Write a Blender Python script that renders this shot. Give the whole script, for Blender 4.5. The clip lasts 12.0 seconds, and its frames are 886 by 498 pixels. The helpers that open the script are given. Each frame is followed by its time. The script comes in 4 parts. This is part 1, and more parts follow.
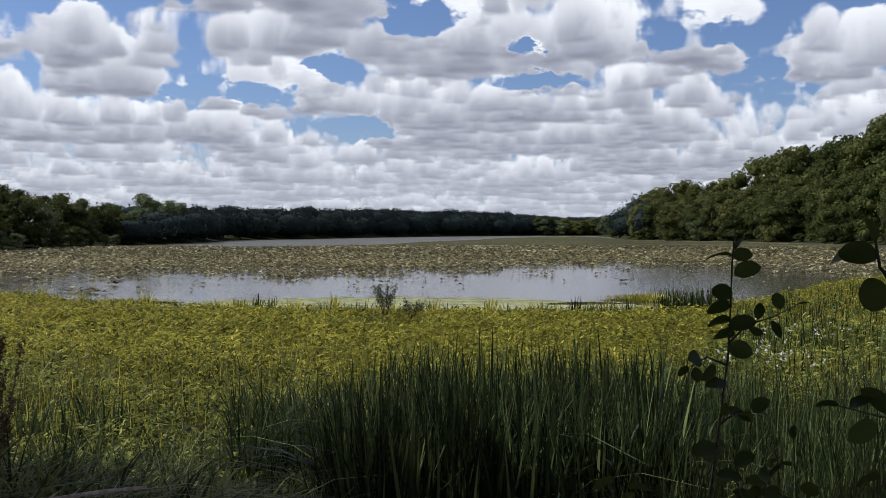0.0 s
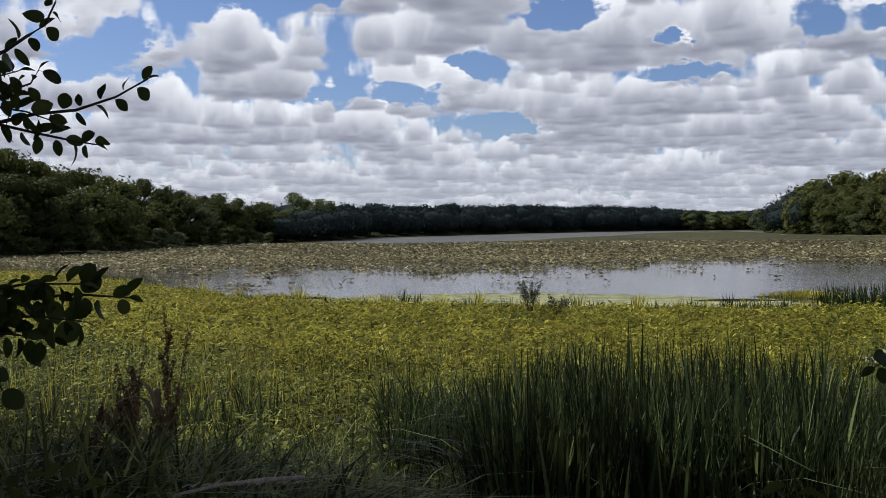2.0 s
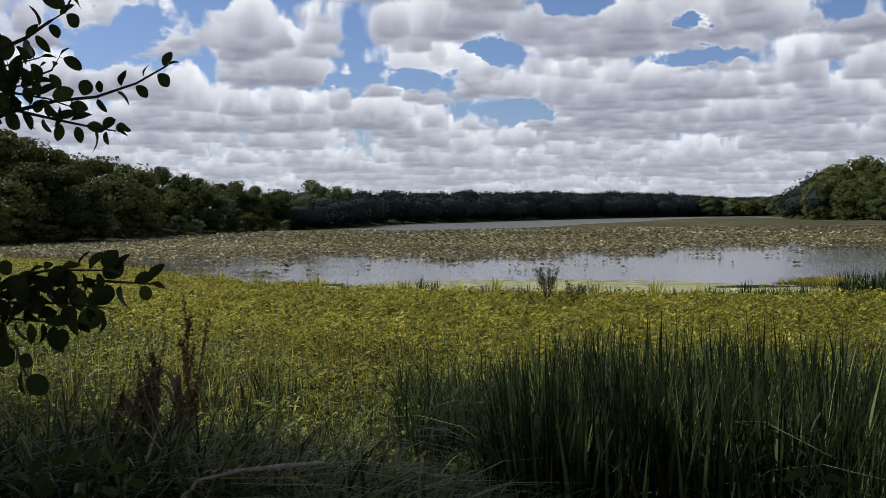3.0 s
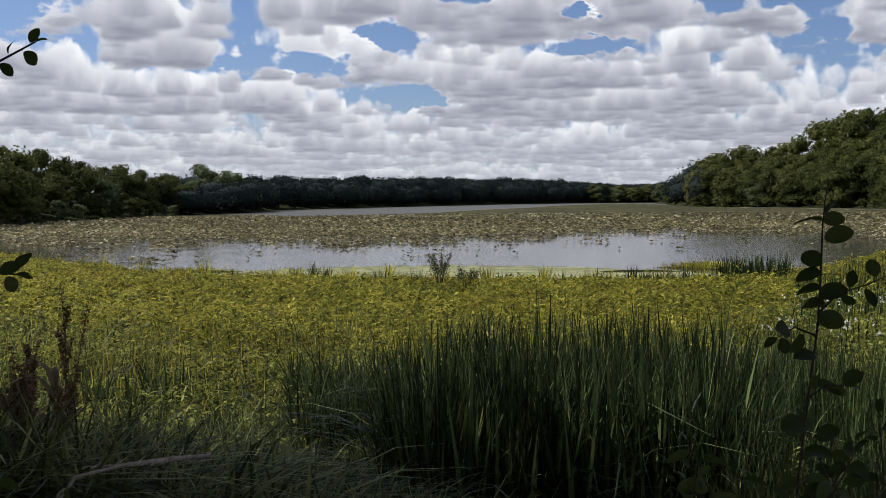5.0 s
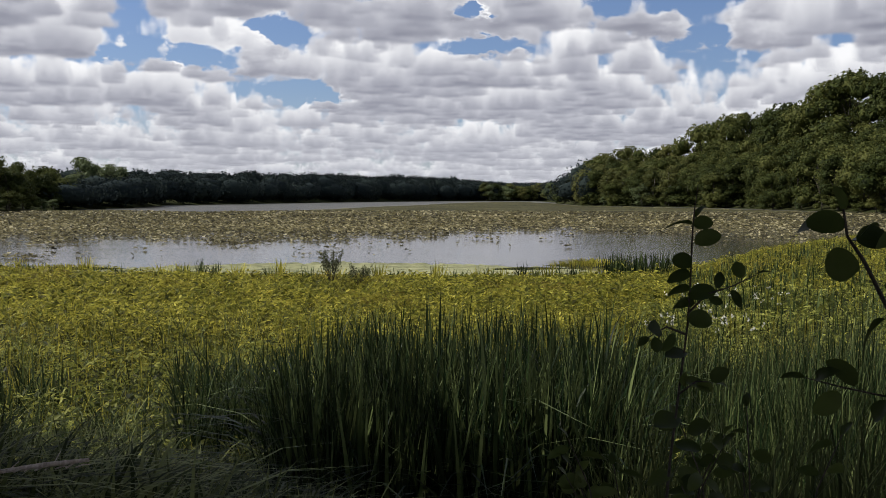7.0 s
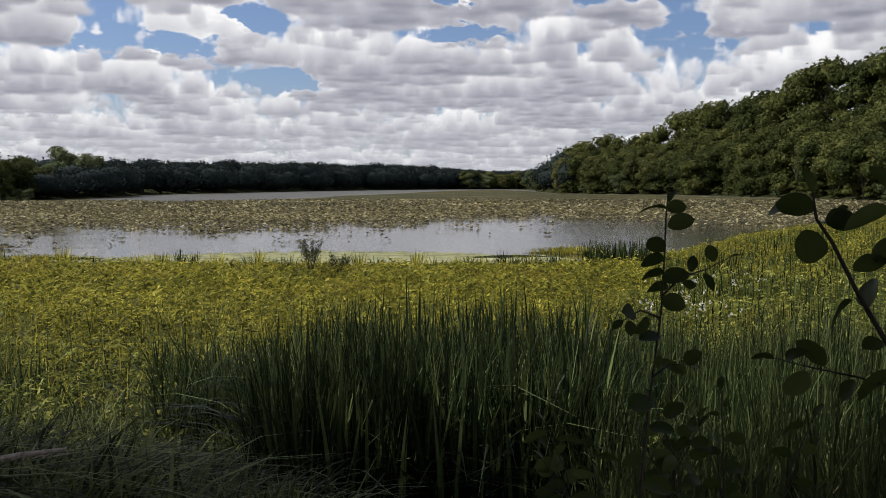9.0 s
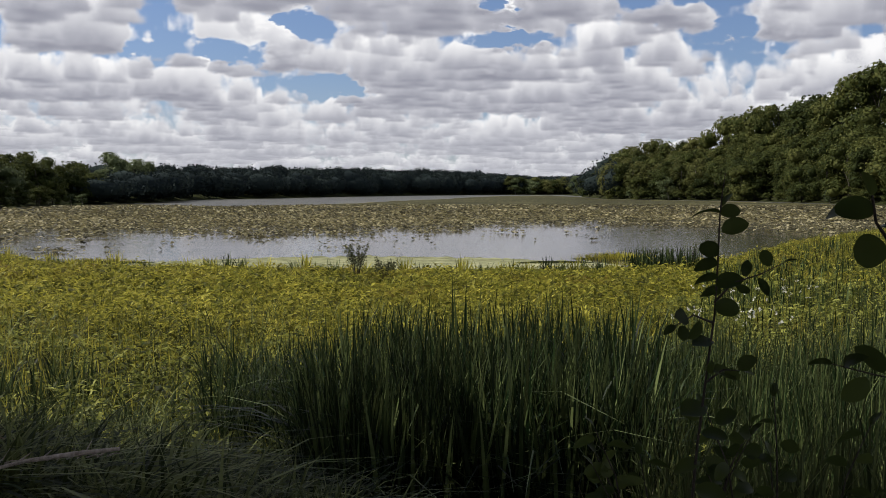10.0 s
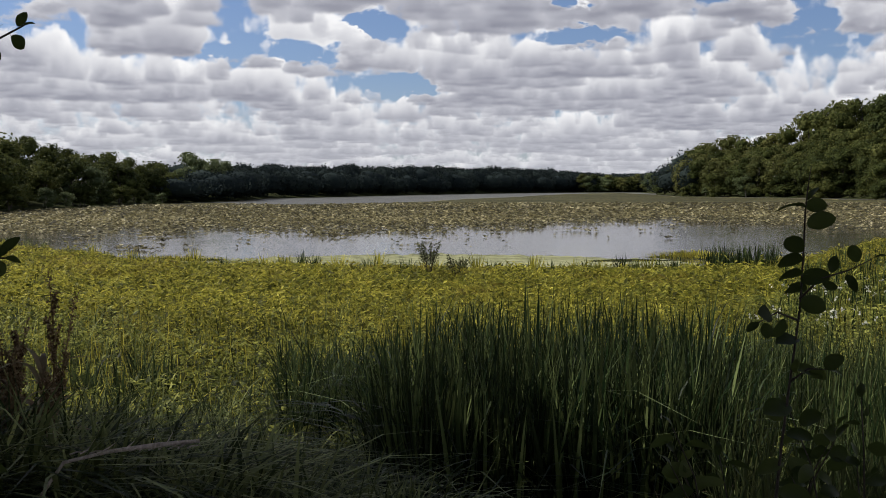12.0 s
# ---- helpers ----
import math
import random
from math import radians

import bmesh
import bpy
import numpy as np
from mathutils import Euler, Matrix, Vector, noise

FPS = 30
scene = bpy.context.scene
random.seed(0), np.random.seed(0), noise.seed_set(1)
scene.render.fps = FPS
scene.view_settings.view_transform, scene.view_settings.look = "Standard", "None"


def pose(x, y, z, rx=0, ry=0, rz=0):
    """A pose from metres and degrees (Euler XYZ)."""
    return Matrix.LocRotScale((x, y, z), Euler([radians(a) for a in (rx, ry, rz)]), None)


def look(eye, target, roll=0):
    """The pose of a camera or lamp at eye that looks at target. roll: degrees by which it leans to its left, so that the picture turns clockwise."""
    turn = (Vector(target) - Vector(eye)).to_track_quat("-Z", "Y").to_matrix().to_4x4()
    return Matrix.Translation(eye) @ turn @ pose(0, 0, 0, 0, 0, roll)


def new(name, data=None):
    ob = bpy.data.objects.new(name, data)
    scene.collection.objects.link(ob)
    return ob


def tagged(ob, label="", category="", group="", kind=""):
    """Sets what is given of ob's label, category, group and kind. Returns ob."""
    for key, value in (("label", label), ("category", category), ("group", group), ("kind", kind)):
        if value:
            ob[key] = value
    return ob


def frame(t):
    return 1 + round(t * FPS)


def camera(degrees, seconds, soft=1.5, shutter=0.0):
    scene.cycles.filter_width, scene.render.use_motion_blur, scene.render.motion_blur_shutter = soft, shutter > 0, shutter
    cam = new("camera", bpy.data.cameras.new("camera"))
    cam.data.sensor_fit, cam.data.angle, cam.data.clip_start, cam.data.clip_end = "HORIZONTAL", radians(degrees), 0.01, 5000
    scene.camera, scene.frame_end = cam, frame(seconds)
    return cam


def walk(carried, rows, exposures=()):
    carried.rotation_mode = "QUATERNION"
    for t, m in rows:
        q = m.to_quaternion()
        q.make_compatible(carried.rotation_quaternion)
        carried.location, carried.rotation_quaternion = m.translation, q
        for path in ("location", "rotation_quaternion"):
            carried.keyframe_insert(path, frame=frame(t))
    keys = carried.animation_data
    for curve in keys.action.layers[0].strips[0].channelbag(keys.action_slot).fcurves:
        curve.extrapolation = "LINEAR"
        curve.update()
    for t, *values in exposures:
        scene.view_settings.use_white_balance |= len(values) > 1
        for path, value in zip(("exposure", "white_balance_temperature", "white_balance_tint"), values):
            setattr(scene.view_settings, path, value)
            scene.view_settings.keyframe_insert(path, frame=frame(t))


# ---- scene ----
cam = camera(50.0, 12.0, soft=0.5)

# seconds, place, yaw (to the left), pitch (up), roll: a hand-held turn on the spot
PATH = [
    (0.0, 0.000, 0.000, 4.000, 0.00, -1.03, -0.00),
    (0.5, -0.006, 0.010, 4.000, 2.39, -1.06, 0.00),
    (1.0, -0.019, 0.028, 3.995, 5.58, -0.80, -0.19),
    (1.5, -0.036, 0.023, 3.996, 7.43, -1.08, -0.24),
    (2.0, -0.039, 0.034, 3.993, 8.64, -1.23, -0.44),
    (2.5, -0.049, 0.034, 3.989, 9.82, -1.85, -0.63),
    (2.7, -0.050, 0.036, 3.989, 9.86, -1.94, -0.62),
    (3.5, -0.052, 0.055, 3.992, 8.60, -2.12, -0.56),
    (4.3, -0.052, 0.075, 3.995, 5.79, -2.32, -0.49),
    (4.5, -0.043, 0.067, 4.000, 5.00, -2.46, -0.52),
    (5.0, -0.041, 0.080, 3.994, 3.22, -2.93, -0.41),
    (5.5, -0.028, 0.036, 3.997, 1.72, -2.65, -0.44),
    (6.0, -0.023, 0.042, 3.998, 0.26, -2.56, -0.50),
    (6.5, -0.015, 0.035, 4.001, -1.62, -2.58, -0.47),
    (7.0, -0.021, 0.070, 4.004, -3.27, -3.12, 0.14),
    (7.2, -0.018, 0.056, 3.995, -3.92, -3.24, 0.43),
    (8.0, -0.013, 0.055, 3.997, -5.25, -3.55, 0.32),
    (8.8, -0.009, 0.055, 3.999, -4.75, -3.76, 0.11),
    (9.0, -0.011, 0.063, 3.997, -4.47, -3.82, -0.06),
    (9.5, -0.013, 0.060, 3.995, -3.06, -3.67, -0.09),
    (10.0, -0.025, 0.057, 3.993, -1.75, -3.49, -0.01),
    (10.5, -0.032, 0.062, 3.994, -0.35, -3.42, -0.03),
    (11.0, -0.028, 0.067, 3.993, 0.46, -3.70, 0.10),
    (11.5, -0.033, 0.084, 3.989, 1.45, -3.58, -0.02),
    (12.0, -0.035, 0.064, 3.986, 2.58, -3.60, -0.21),
]


def stand(x, y, z, yaw, pitch, roll):
    a, b = radians(yaw), radians(pitch)
    ahead = Vector((-math.sin(a) * math.cos(b), math.cos(a) * math.cos(b), math.sin(b)))
    return look((x, y, z), Vector((x, y, z)) + ahead, roll)


walk(cam, [(t, stand(*row)) for t, *row in PATH], [(0.0, 0.0, 6150, 10), (2.5, -0.05, 6200, 10), (5.5, 0.0, 6380, 10), (9.0, 0.03, 6600, 10), (12.0, 0.0, 6550, 10)])

# ---- light ----
SUN_AZ, SUN_EL = -80.0, 46.0  # degrees clockwise from the view at the start, and up
sun_way = Vector((math.sin(radians(SUN_AZ)) * math.cos(radians(SUN_EL)), math.cos(radians(SUN_AZ)) * math.cos(radians(SUN_EL)), math.sin(radians(SUN_EL))))
sun = new("sun", bpy.data.lights.new("sun", "SUN"))
sun.data.energy, sun.data.angle, sun.data.color = 5.0, radians(0.6), (1.0, 0.95, 0.86)
sun.matrix_world = look(sun_way * 100, (0, 0, 0))


class Nodes:
    """Short hand for building a node tree."""

    def __init__(self, tree):
        self.tree = tree
        tree.nodes.clear()

    def add(self, kind, inputs=(), **settings):
        node = self.tree.nodes.new(kind)
        for key, value in settings.items():
            setattr(node, key, value)
        for key, value in dict(inputs).items():
            self.put(node.inputs[key], value)
        return node

    def put(self, socket, value):
        if isinstance(value, bpy.types.NodeSocket):
            self.tree.links.new(value, socket)
        else:
            socket.default_value = value

    def math(self, op, a, b=0.0, c=0.0, clamp=False):
        return self.add("ShaderNodeMath", {0: a, 1: b, 2: c}, operation=op, use_clamp=clamp).outputs[0]

    def vec(self, x=0.0, y=0.0, z=0.0):
        return self.add("ShaderNodeCombineXYZ", {0: x, 1: y, 2: z}).outputs[0]

    def noise(self, vector, scale, detail=4.0, rough=0.55, warp=0.0):
        return self.add("ShaderNodeTexNoise", {"Vector": vector, "Scale": scale, "Detail": detail, "Roughness": rough, "Distortion": warp}).outputs["Fac"]

    def ramp(self, fac, *stops):
        node = self.add("ShaderNodeValToRGB", {"Fac": fac})
        band = node.color_ramp
        while len(band.elements) < len(stops):
            band.elements.new(0.5)
        for element, (at, colour) in zip(band.elements, stops):
            element.position = at
            element.color = (*colour, 1) if len(colour) == 3 else colour
        return node.outputs["Color"]

    def span(self, value, a, b, c=0.0, d=1.0, smooth=True):
        return self.add("ShaderNodeMapRange", {0: value, 1: a, 2: b, 3: c, 4: d}, interpolation_type="SMOOTHSTEP" if smooth else "LINEAR").outputs[0]

    def mix(self, fac, a, b, mode="MIX"):
        node = self.add("ShaderNodeMix", data_type="RGBA", blend_type=mode)
        self.put(node.inputs[0], fac)
        self.put(node.inputs[6], a if isinstance(a, bpy.types.NodeSocket) else (*a, 1))
        self.put(node.inputs[7], b if isinstance(b, bpy.types.NodeSocket) else (*b, 1))
        return node.outputs[2]


# the sky: a Nishita dome with a broken deck of cumulus, laid in slices from its flat base to its tops
world = bpy.data.worlds.new("sky")
scene.world = world
world.use_nodes = True
n = Nodes(world.node_tree)
way = n.add("ShaderNodeTexCoord").outputs["Generated"]
sky = n.add("ShaderNodeTexSky", sky_type="NISHITA", sun_disc=False, sun_elevation=radians(SUN_EL), sun_rotation=radians(SUN_AZ % 360), altitude=250.0).outputs[0]
axis = n.add("ShaderNodeSeparateXYZ", {0: way}).outputs
azimuth = n.math("MULTIPLY", n.math("ARCTAN2", n.math("MULTIPLY", axis[0], -1.0), axis[1]), 180 / math.pi)
elevation = n.math("MULTIPLY", n.math("ARCSINE", axis[2]), 180 / math.pi)

# openings of blue: azimuth to the left, elevation, half width, half height
GAPS = [
    (28.0, 10.5, 3.0, 1.6), (17.0, 13.6, 2.6, 0.8), (22.5, 13.4, 1.9, 1.3), (1.2, 12.7, 2.4, 0.9),
    (6.8, 9.6, 1.9, 0.8), (10.0, 7.8, 2.4, 0.6), (-5.8, 9.0, 1.8, 0.55), (-5.2, 11.0, 0.9, 0.6),
    (-16.0, 11.2, 3.6, 1.1), (-19.4, 9.2, 2.0, 1.0), (5.0, 6.2, 2.6, 0.5), (14.6, 8.2, 1.6, 0.5),
    (-24.0, 13.0, 3.0, 0.9),
]
fray = n.add("ShaderNodeTexNoise", {"Vector": n.vec(n.math("DIVIDE", azimuth, 3.0), n.math("DIVIDE", elevation, 1.5), 4.0), "Scale": 1.0, "Detail": 4.0, "Roughness": 0.6})
frayed = n.add("ShaderNodeSeparateColor", {0: fray.outputs["Color"]}).outputs
opened = 0.0
for a, e, w, h in GAPS:
    u = n.math("DIVIDE", n.math("ADD", n.math("SUBTRACT", azimuth, a), n.math("MULTIPLY", n.math("SUBTRACT", frayed[0], 0.5), 6.0)), w)
    v = n.math("DIVIDE", n.math("ADD", n.math("SUBTRACT", elevation, e), n.math("MULTIPLY", n.math("SUBTRACT", frayed[1], 0.5), 2.6)), h)
    far_off = n.math("ADD", n.math("MULTIPLY", u, u), n.math("MULTIPLY", v, v))
    opened = n.math("ADD", opened, n.math("DIVIDE", 1.0, n.math("ADD", 1.0, n.math("MULTIPLY", far_off, far_off))))

haze = n.span(elevation, 0.0, 7.0, 0.38, 0.0)
blue = n.mix(1.0, sky, (0.070, 0.077, 0.098), "MULTIPLY")
seen = n.mix(haze, blue, (0.50, 0.56, 0.68))
reach = n.math("DIVIDE", 1.0, n.math("ADD", n.math("MAXIMUM", axis[2], 0.0), 0.02))
SLICES = 18
# the slices are blurred into one another by a fine grain
grain = n.add("ShaderNodeTexWhiteNoise", {"Vector": n.add("ShaderNodeVectorMath", {0: way, 1: (9173.0, 7919.0, 8641.0)}, operation="MULTIPLY").outputs[0]}, noise_dimensions="3D").outputs[0]
for k in reversed(range(SLICES)):
    up = n.math("DIVIDE", n.math("ADD", grain, float(k)), float(SLICES))
    far = n.math("MULTIPLY", reach, n.math("ADD", 1.0, n.math("MULTIPLY", up, 0.40)))
    place = n.vec(n.math("MULTIPLY", axis[0], far), n.math("MULTIPLY", axis[1], far), n.math("ADD", n.math("MULTIPLY", up, 0.2), 3.1))
    broad = n.noise(place, 0.85, 1.0, 0.5)
    puffs = n.noise(place, 2.6, 5.0, 0.58, 0.1)
    cells = n.add("ShaderNodeTexVoronoi", {"Vector": place, "Scale": 3.4, "Detail": 1.0, "Roughness": 0.5, "Smoothness": 0.25}, feature="SMOOTH_F1").outputs[0]
    body = n.math("ADD", n.math("MULTIPLY", broad, 0.50), n.math("MULTIPLY", puffs, 0.60))
    body = n.math("SUBTRACT", body, n.math("MULTIPLY", cells, 0.20))
    body = n.math("SUBTRACT", body, n.math("MULTIPLY", opened, 0.17))
    over = n.math("SUBTRACT", body, n.math("ADD", 0.405, n.math("MULTIPLY", n.math("POWER", up, 2.0), 0.11)))
    cover = n.span(over, 0.0, 0.036)
    core = n.span(over, 0.005, 0.16)
    light = n.math("ADD", n.math("MULTIPLY", up, 0.72), 0.34)
    light = n.math("SUBTRACT", light, n.math("MULTIPLY", core, n.math("SUBTRACT", 0.34, n.math("MULTIPLY", up, 0.26))))
    light = n.math("ADD", light, n.math("MULTIPLY", n.math("SUBTRACT", puffs, 0.5), 0.7))
    tone = n.ramp(light, (0.0, (0.255, 0.265, 0.325)), (0.30, (0.41, 0.42, 0.485)), (0.56, (0.70, 0.71, 0.755)), (0.85, (0.95, 0.955, 0.975)))
    seen = n.mix(cover, seen, n.mix(haze, tone, (0.56, 0.575, 0.625)))
n.add("ShaderNodeOutputWorld", {0: n.add("ShaderNodeBackground", {0: seen, 1: 1.0}).outputs[0]})

# ---- materials ----
def material(name):
    m = bpy.data.materials.new(name)
    m.use_nodes = True
    return m, Nodes(m.node_tree)


def leafy(name, dark, mid, light, through_light=0.35, gloss=0.55, patch=0.15, shine=0.07, own_share=0.72, ob_share=0.3, clump=0.0, warm=None):
    """Foliage: each leaf has its own shade, with slow patches over the stand and light let through."""
    m, n = material(name)
    own = n.add("ShaderNodeNewGeometry").outputs["Random Per Island"]
    ob = n.add("ShaderNodeObjectInfo").outputs["Random"]
    place = n.add("ShaderNodeNewGeometry").outputs["Position"]
    slow = n.noise(place, patch, 3.0)
    fac = n.math("ADD", n.math("MULTIPLY", own, own_share), n.math("MULTIPLY", n.math("SUBTRACT", slow, 0.5), 0.7))
    fac = n.math("ADD", fac, n.math("MULTIPLY", n.math("SUBTRACT", ob, 0.5), ob_share))
    fac = n.math("ADD", fac, (0.72 - own_share) / 2)
    if clump:
        fac = n.math("ADD", fac, n.math("MULTIPLY", n.math("SUBTRACT", n.noise(place, clump, 2.0), 0.5), 0.9))
    tint = n.ramp(fac, (0.12, dark), (0.42, mid), (0.74, light))
    if warm:
        tint = n.mix(n.span(n.noise(place, 0.16, 3.0, 0.6), 0.52, 0.72, 0.0, 0.6), tint, warm)
    veins = n.noise(place, 40.0, 2.0)
    tint = n.mix(n.math("MULTIPLY", veins, 0.35), tint, dark)
    face = n.add("ShaderNodeBsdfPrincipled", {"Base Color": tint, "Roughness": gloss, "Specular IOR Level": shine}).outputs[0]
    glow = n.add("ShaderNodeBsdfTranslucent", {"Color": n.mix(0.5, tint, light)}).outputs[0]
    n.add("ShaderNodeOutputMaterial", {0: n.add("ShaderNodeMixShader", {0: through_light, 1: face, 2: glow}).outputs[0]})
    return m


def barky(name, dark, light, scale=14.0):
    m, n = material(name)
    place = n.add("ShaderNodeTexCoord").outputs["Object"]
    stretched = n.add("ShaderNodeMapping", {"Vector": place, "Scale": (1.0, 1.0, 0.18)}).outputs[0]
    ridge = n.noise(stretched, scale, 6.0, 0.65, 0.4)
    blotch = n.noise(place, 1.7, 3.0)
    tint = n.mix(n.math("MULTIPLY", blotch, 0.5), n.ramp(ridge, (0.3, dark), (0.7, light)), dark)
    bump = n.add("ShaderNodeBump", {"Height": ridge, "Strength": 0.6, "Distance": 0.02}).outputs[0]
    n.add("ShaderNodeOutputMaterial", {0: n.add("ShaderNodeBsdfPrincipled", {"Base Color": tint, "Roughness": 0.9, "Normal": bump}).outputs[0]})
    return m


def earth_material():
    m, n = material("marsh_soil")
    place = n.add("ShaderNodeNewGeometry").outputs["Position"]
    broad, fine = n.noise(place, 0.09, 4.0), n.noise(place, 3.5, 8.0, 0.65)
    tint = n.ramp(fine, (0.3, (0.014, 0.013, 0.008)), (0.5, (0.026, 0.029, 0.012)), (0.75, (0.055, 0.060, 0.022)))
    tint = n.mix(n.span(broad, 0.4, 0.65), tint, (0.030, 0.036, 0.013))
    bump = n.add("ShaderNodeBump", {"Height": fine, "Strength": 0.8, "Distance": 0.15}).outputs[0]
    n.add("ShaderNodeOutputMaterial", {0: n.add("ShaderNodeBsdfPrincipled", {"Base Color": tint, "Roughness": 0.95, "Specular IOR Level": 0.03, "Normal": bump}).outputs[0]})
    return m


def water_material():
    m, n = material("lake_water")
    place = n.add("ShaderNodeNewGeometry").outputs["Position"]
    far = n.add("ShaderNodeVectorMath", {0: place}, operation="LENGTH").outputs["Value"]
    ripple = n.math("ADD", n.noise(place, 1.3, 4.0, 0.6), n.math("MULTIPLY", n.noise(place, 0.11, 3.0), 1.5))
    ripple = n.math("MULTIPLY", ripple, n.span(far, 190.0, 260.0, 0.25, 3.0))
    bump = n.add("ShaderNodeBump", {"Height": ripple, "Strength": 0.8, "Distance": 0.08}).outputs[0]
    ruffled = n.span(far, 190.0, 260.0, 0.08, 0.42)
    murk = n.ramp(n.noise(place, 0.05, 4.0), (0.35, (0.035, 0.035, 0.028)), (0.65, (0.075, 0.070, 0.050)))
    n.add("ShaderNodeOutputMaterial", {0: n.add("ShaderNodeBsdfPrincipled", {"Base Color": murk, "Roughness": ruffled, "IOR": 1.333, "Normal": bump}).outputs[0]})
    return m


def mat_material(name, dark, mid, light, scale, rough=0.75):
    """Floating growth: duckweed, pads and their stalks, seen edge on."""
    m, n = material(name)
    place = n.add("ShaderNodeNewGeometry").outputs["Position"]
    fine = n.noise(place, scale, 7.0, 0.7)
    slow = n.noise(n.add("ShaderNodeMapping", {"Vector": place, "Scale": (0.35, 1.6, 1.0)}).outputs[0], 0.06, 5.0, 0.65)
    fac = n.math("ADD", n.math("MULTIPLY", fine, 0.70), n.math("MULTIPLY", slow, 0.55))
    tint = n.ramp(fac, (0.50, dark), (0.63, mid), (0.80, light))
    bump = n.add("ShaderNodeBump", {"Height": fine, "Strength": 1.0, "Distance": 0.12}).outputs[0]
    n.add("ShaderNodeOutputMaterial", {0: n.add("ShaderNodeBsdfPrincipled", {"Base Color": tint, "Roughness": rough, "Specular IOR Level": 0.05, "Normal": bump}).outputs[0]})
    return m


SOIL = earth_material()
WATER = water_material()
DUCKWEED = mat_material("duckweed", (0.10, 0.105, 0.055), (0.26, 0.265, 0.14), (0.40, 0.39, 0.23), 1.1)
PAD_MAT = mat_material("pad_field", (0.022, 0.020, 0.010), (0.14, 0.122, 0.055), (0.46, 0.41, 0.22), 0.8)
PAD = leafy("lily_pad_leaf", (0.018, 0.017, 0.008), (0.19, 0.17, 0.075), (0.56, 0.50, 0.30), 0.15, 0.45, 0.03, 0.1)
MEADOW = leafy("smartweed_leaf", (0.015, 0.023, 0.003), (0.150, 0.170, 0.021), (0.68, 0.61, 0.105), 0.36, 0.5, 0.22, 0.08, clump=1.6, warm=(0.25, 0.155, 0.03))
# greener smartweed, its colour also lowered to stand for shade near the bank
GREEN_SHADED_WEED = leafy("green_shaded_smartweed_leaf", (0.008, 0.014, 0.003), (0.066, 0.088, 0.016), (0.42, 0.43, 0.10), 0.32, 0.5, 0.3, 0.07, clump=1.8)
# cattail tones: near-black stands for shaded blades, pale for sunlit ones
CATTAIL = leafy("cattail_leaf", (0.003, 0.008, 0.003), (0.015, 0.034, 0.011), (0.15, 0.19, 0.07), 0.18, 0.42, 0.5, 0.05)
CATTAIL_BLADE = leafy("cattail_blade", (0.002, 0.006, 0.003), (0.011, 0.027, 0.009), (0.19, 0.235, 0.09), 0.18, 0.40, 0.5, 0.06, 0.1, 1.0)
# sedge colour lowered to stand for foreground shade; its pale tone stands for sun glints
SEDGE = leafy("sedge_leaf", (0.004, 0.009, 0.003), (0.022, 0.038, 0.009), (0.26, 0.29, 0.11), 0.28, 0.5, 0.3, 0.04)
STRAW = leafy("dry_leaf", (0.12, 0.09, 0.05), (0.24, 0.19, 0.11), (0.42, 0.36, 0.24), 0.25, 0.6, 0.8)
RUST = leafy("dock_seed", (0.060, 0.035, 0.018), (0.18, 0.115, 0.062), (0.40, 0.29, 0.18), 0.25, 0.8, 2.0)
TREE_LEAF = leafy("tree_leaf", (0.024, 0.034, 0.010), (0.064, 0.080, 0.022), (0.145, 0.152, 0.045), 0.26, 0.6, 0.05, 0.06, 0.45, 0.5)
WILLOW_LEAF = leafy("willow_leaf", (0.055, 0.075, 0.032), (0.12, 0.15, 0.065), (0.24, 0.27, 0.14), 0.3, 0.55, 0.05, 0.08, 0.4, 0.4)
# far wood: cloud shadow and a little blue haze put into the leaf colour
FAR_SHADED_LEAF = leafy("far_wood_shaded_leaf", (0.018, 0.026, 0.027), (0.030, 0.041, 0.036), (0.058, 0.074, 0.054), 0.1, 0.9, 0.02, 0.03, 0.5)
BUSH_LEAF = leafy("bush_leaf", (0.025, 0.035, 0.016), (0.085, 0.095, 0.042), (0.20, 0.20, 0.10), 0.25, 0.6, 0.8)
BROAD_LEAF = leafy("broad_leaf", (0.022, 0.034, 0.009), (0.045, 0.062, 0.016), (0.085, 0.105, 0.028), 0.32, 0.42, 1.5, 0.12, 0.3, 0.7)
BARK = barky("bark", (0.028, 0.024, 0.019), (0.11, 0.095, 0.075))
PALE_BARK = barky("pale_bark", (0.16, 0.14, 0.12), (0.42, 0.39, 0.34), 8.0)
TWIG = barky("twig_bark", (0.020, 0.015, 0.011), (0.065, 0.050, 0.036), 60.0)
DEAD = barky("weathered_wood", (0.26, 0.21, 0.17), (0.70, 0.60, 0.52), 30.0)
FLOWER = leafy("white_flower", (0.45, 0.45, 0.38), (0.62, 0.62, 0.55), (0.78, 0.78, 0.72), 0.2, 0.8, 3.0)

# ---- the lie of the land ----
rng = np.random.default_rng(7)
EYE = 4.0


def table(at, pairs):
    xs, ys = zip(*pairs)
    return np.interp(at, xs, ys)


def near_shore(az):
    return table(az, [(-180, 1500), (-60, 260), (-40, 190), (-30, 125), (-24, 84), (-19, 57), (-14, 48), (-8, 46), (0, 46), (10, 48), (16, 50), (21, 55), (26, 68), (32, 95), (45, 130), (60, 160), (180, 1500)])


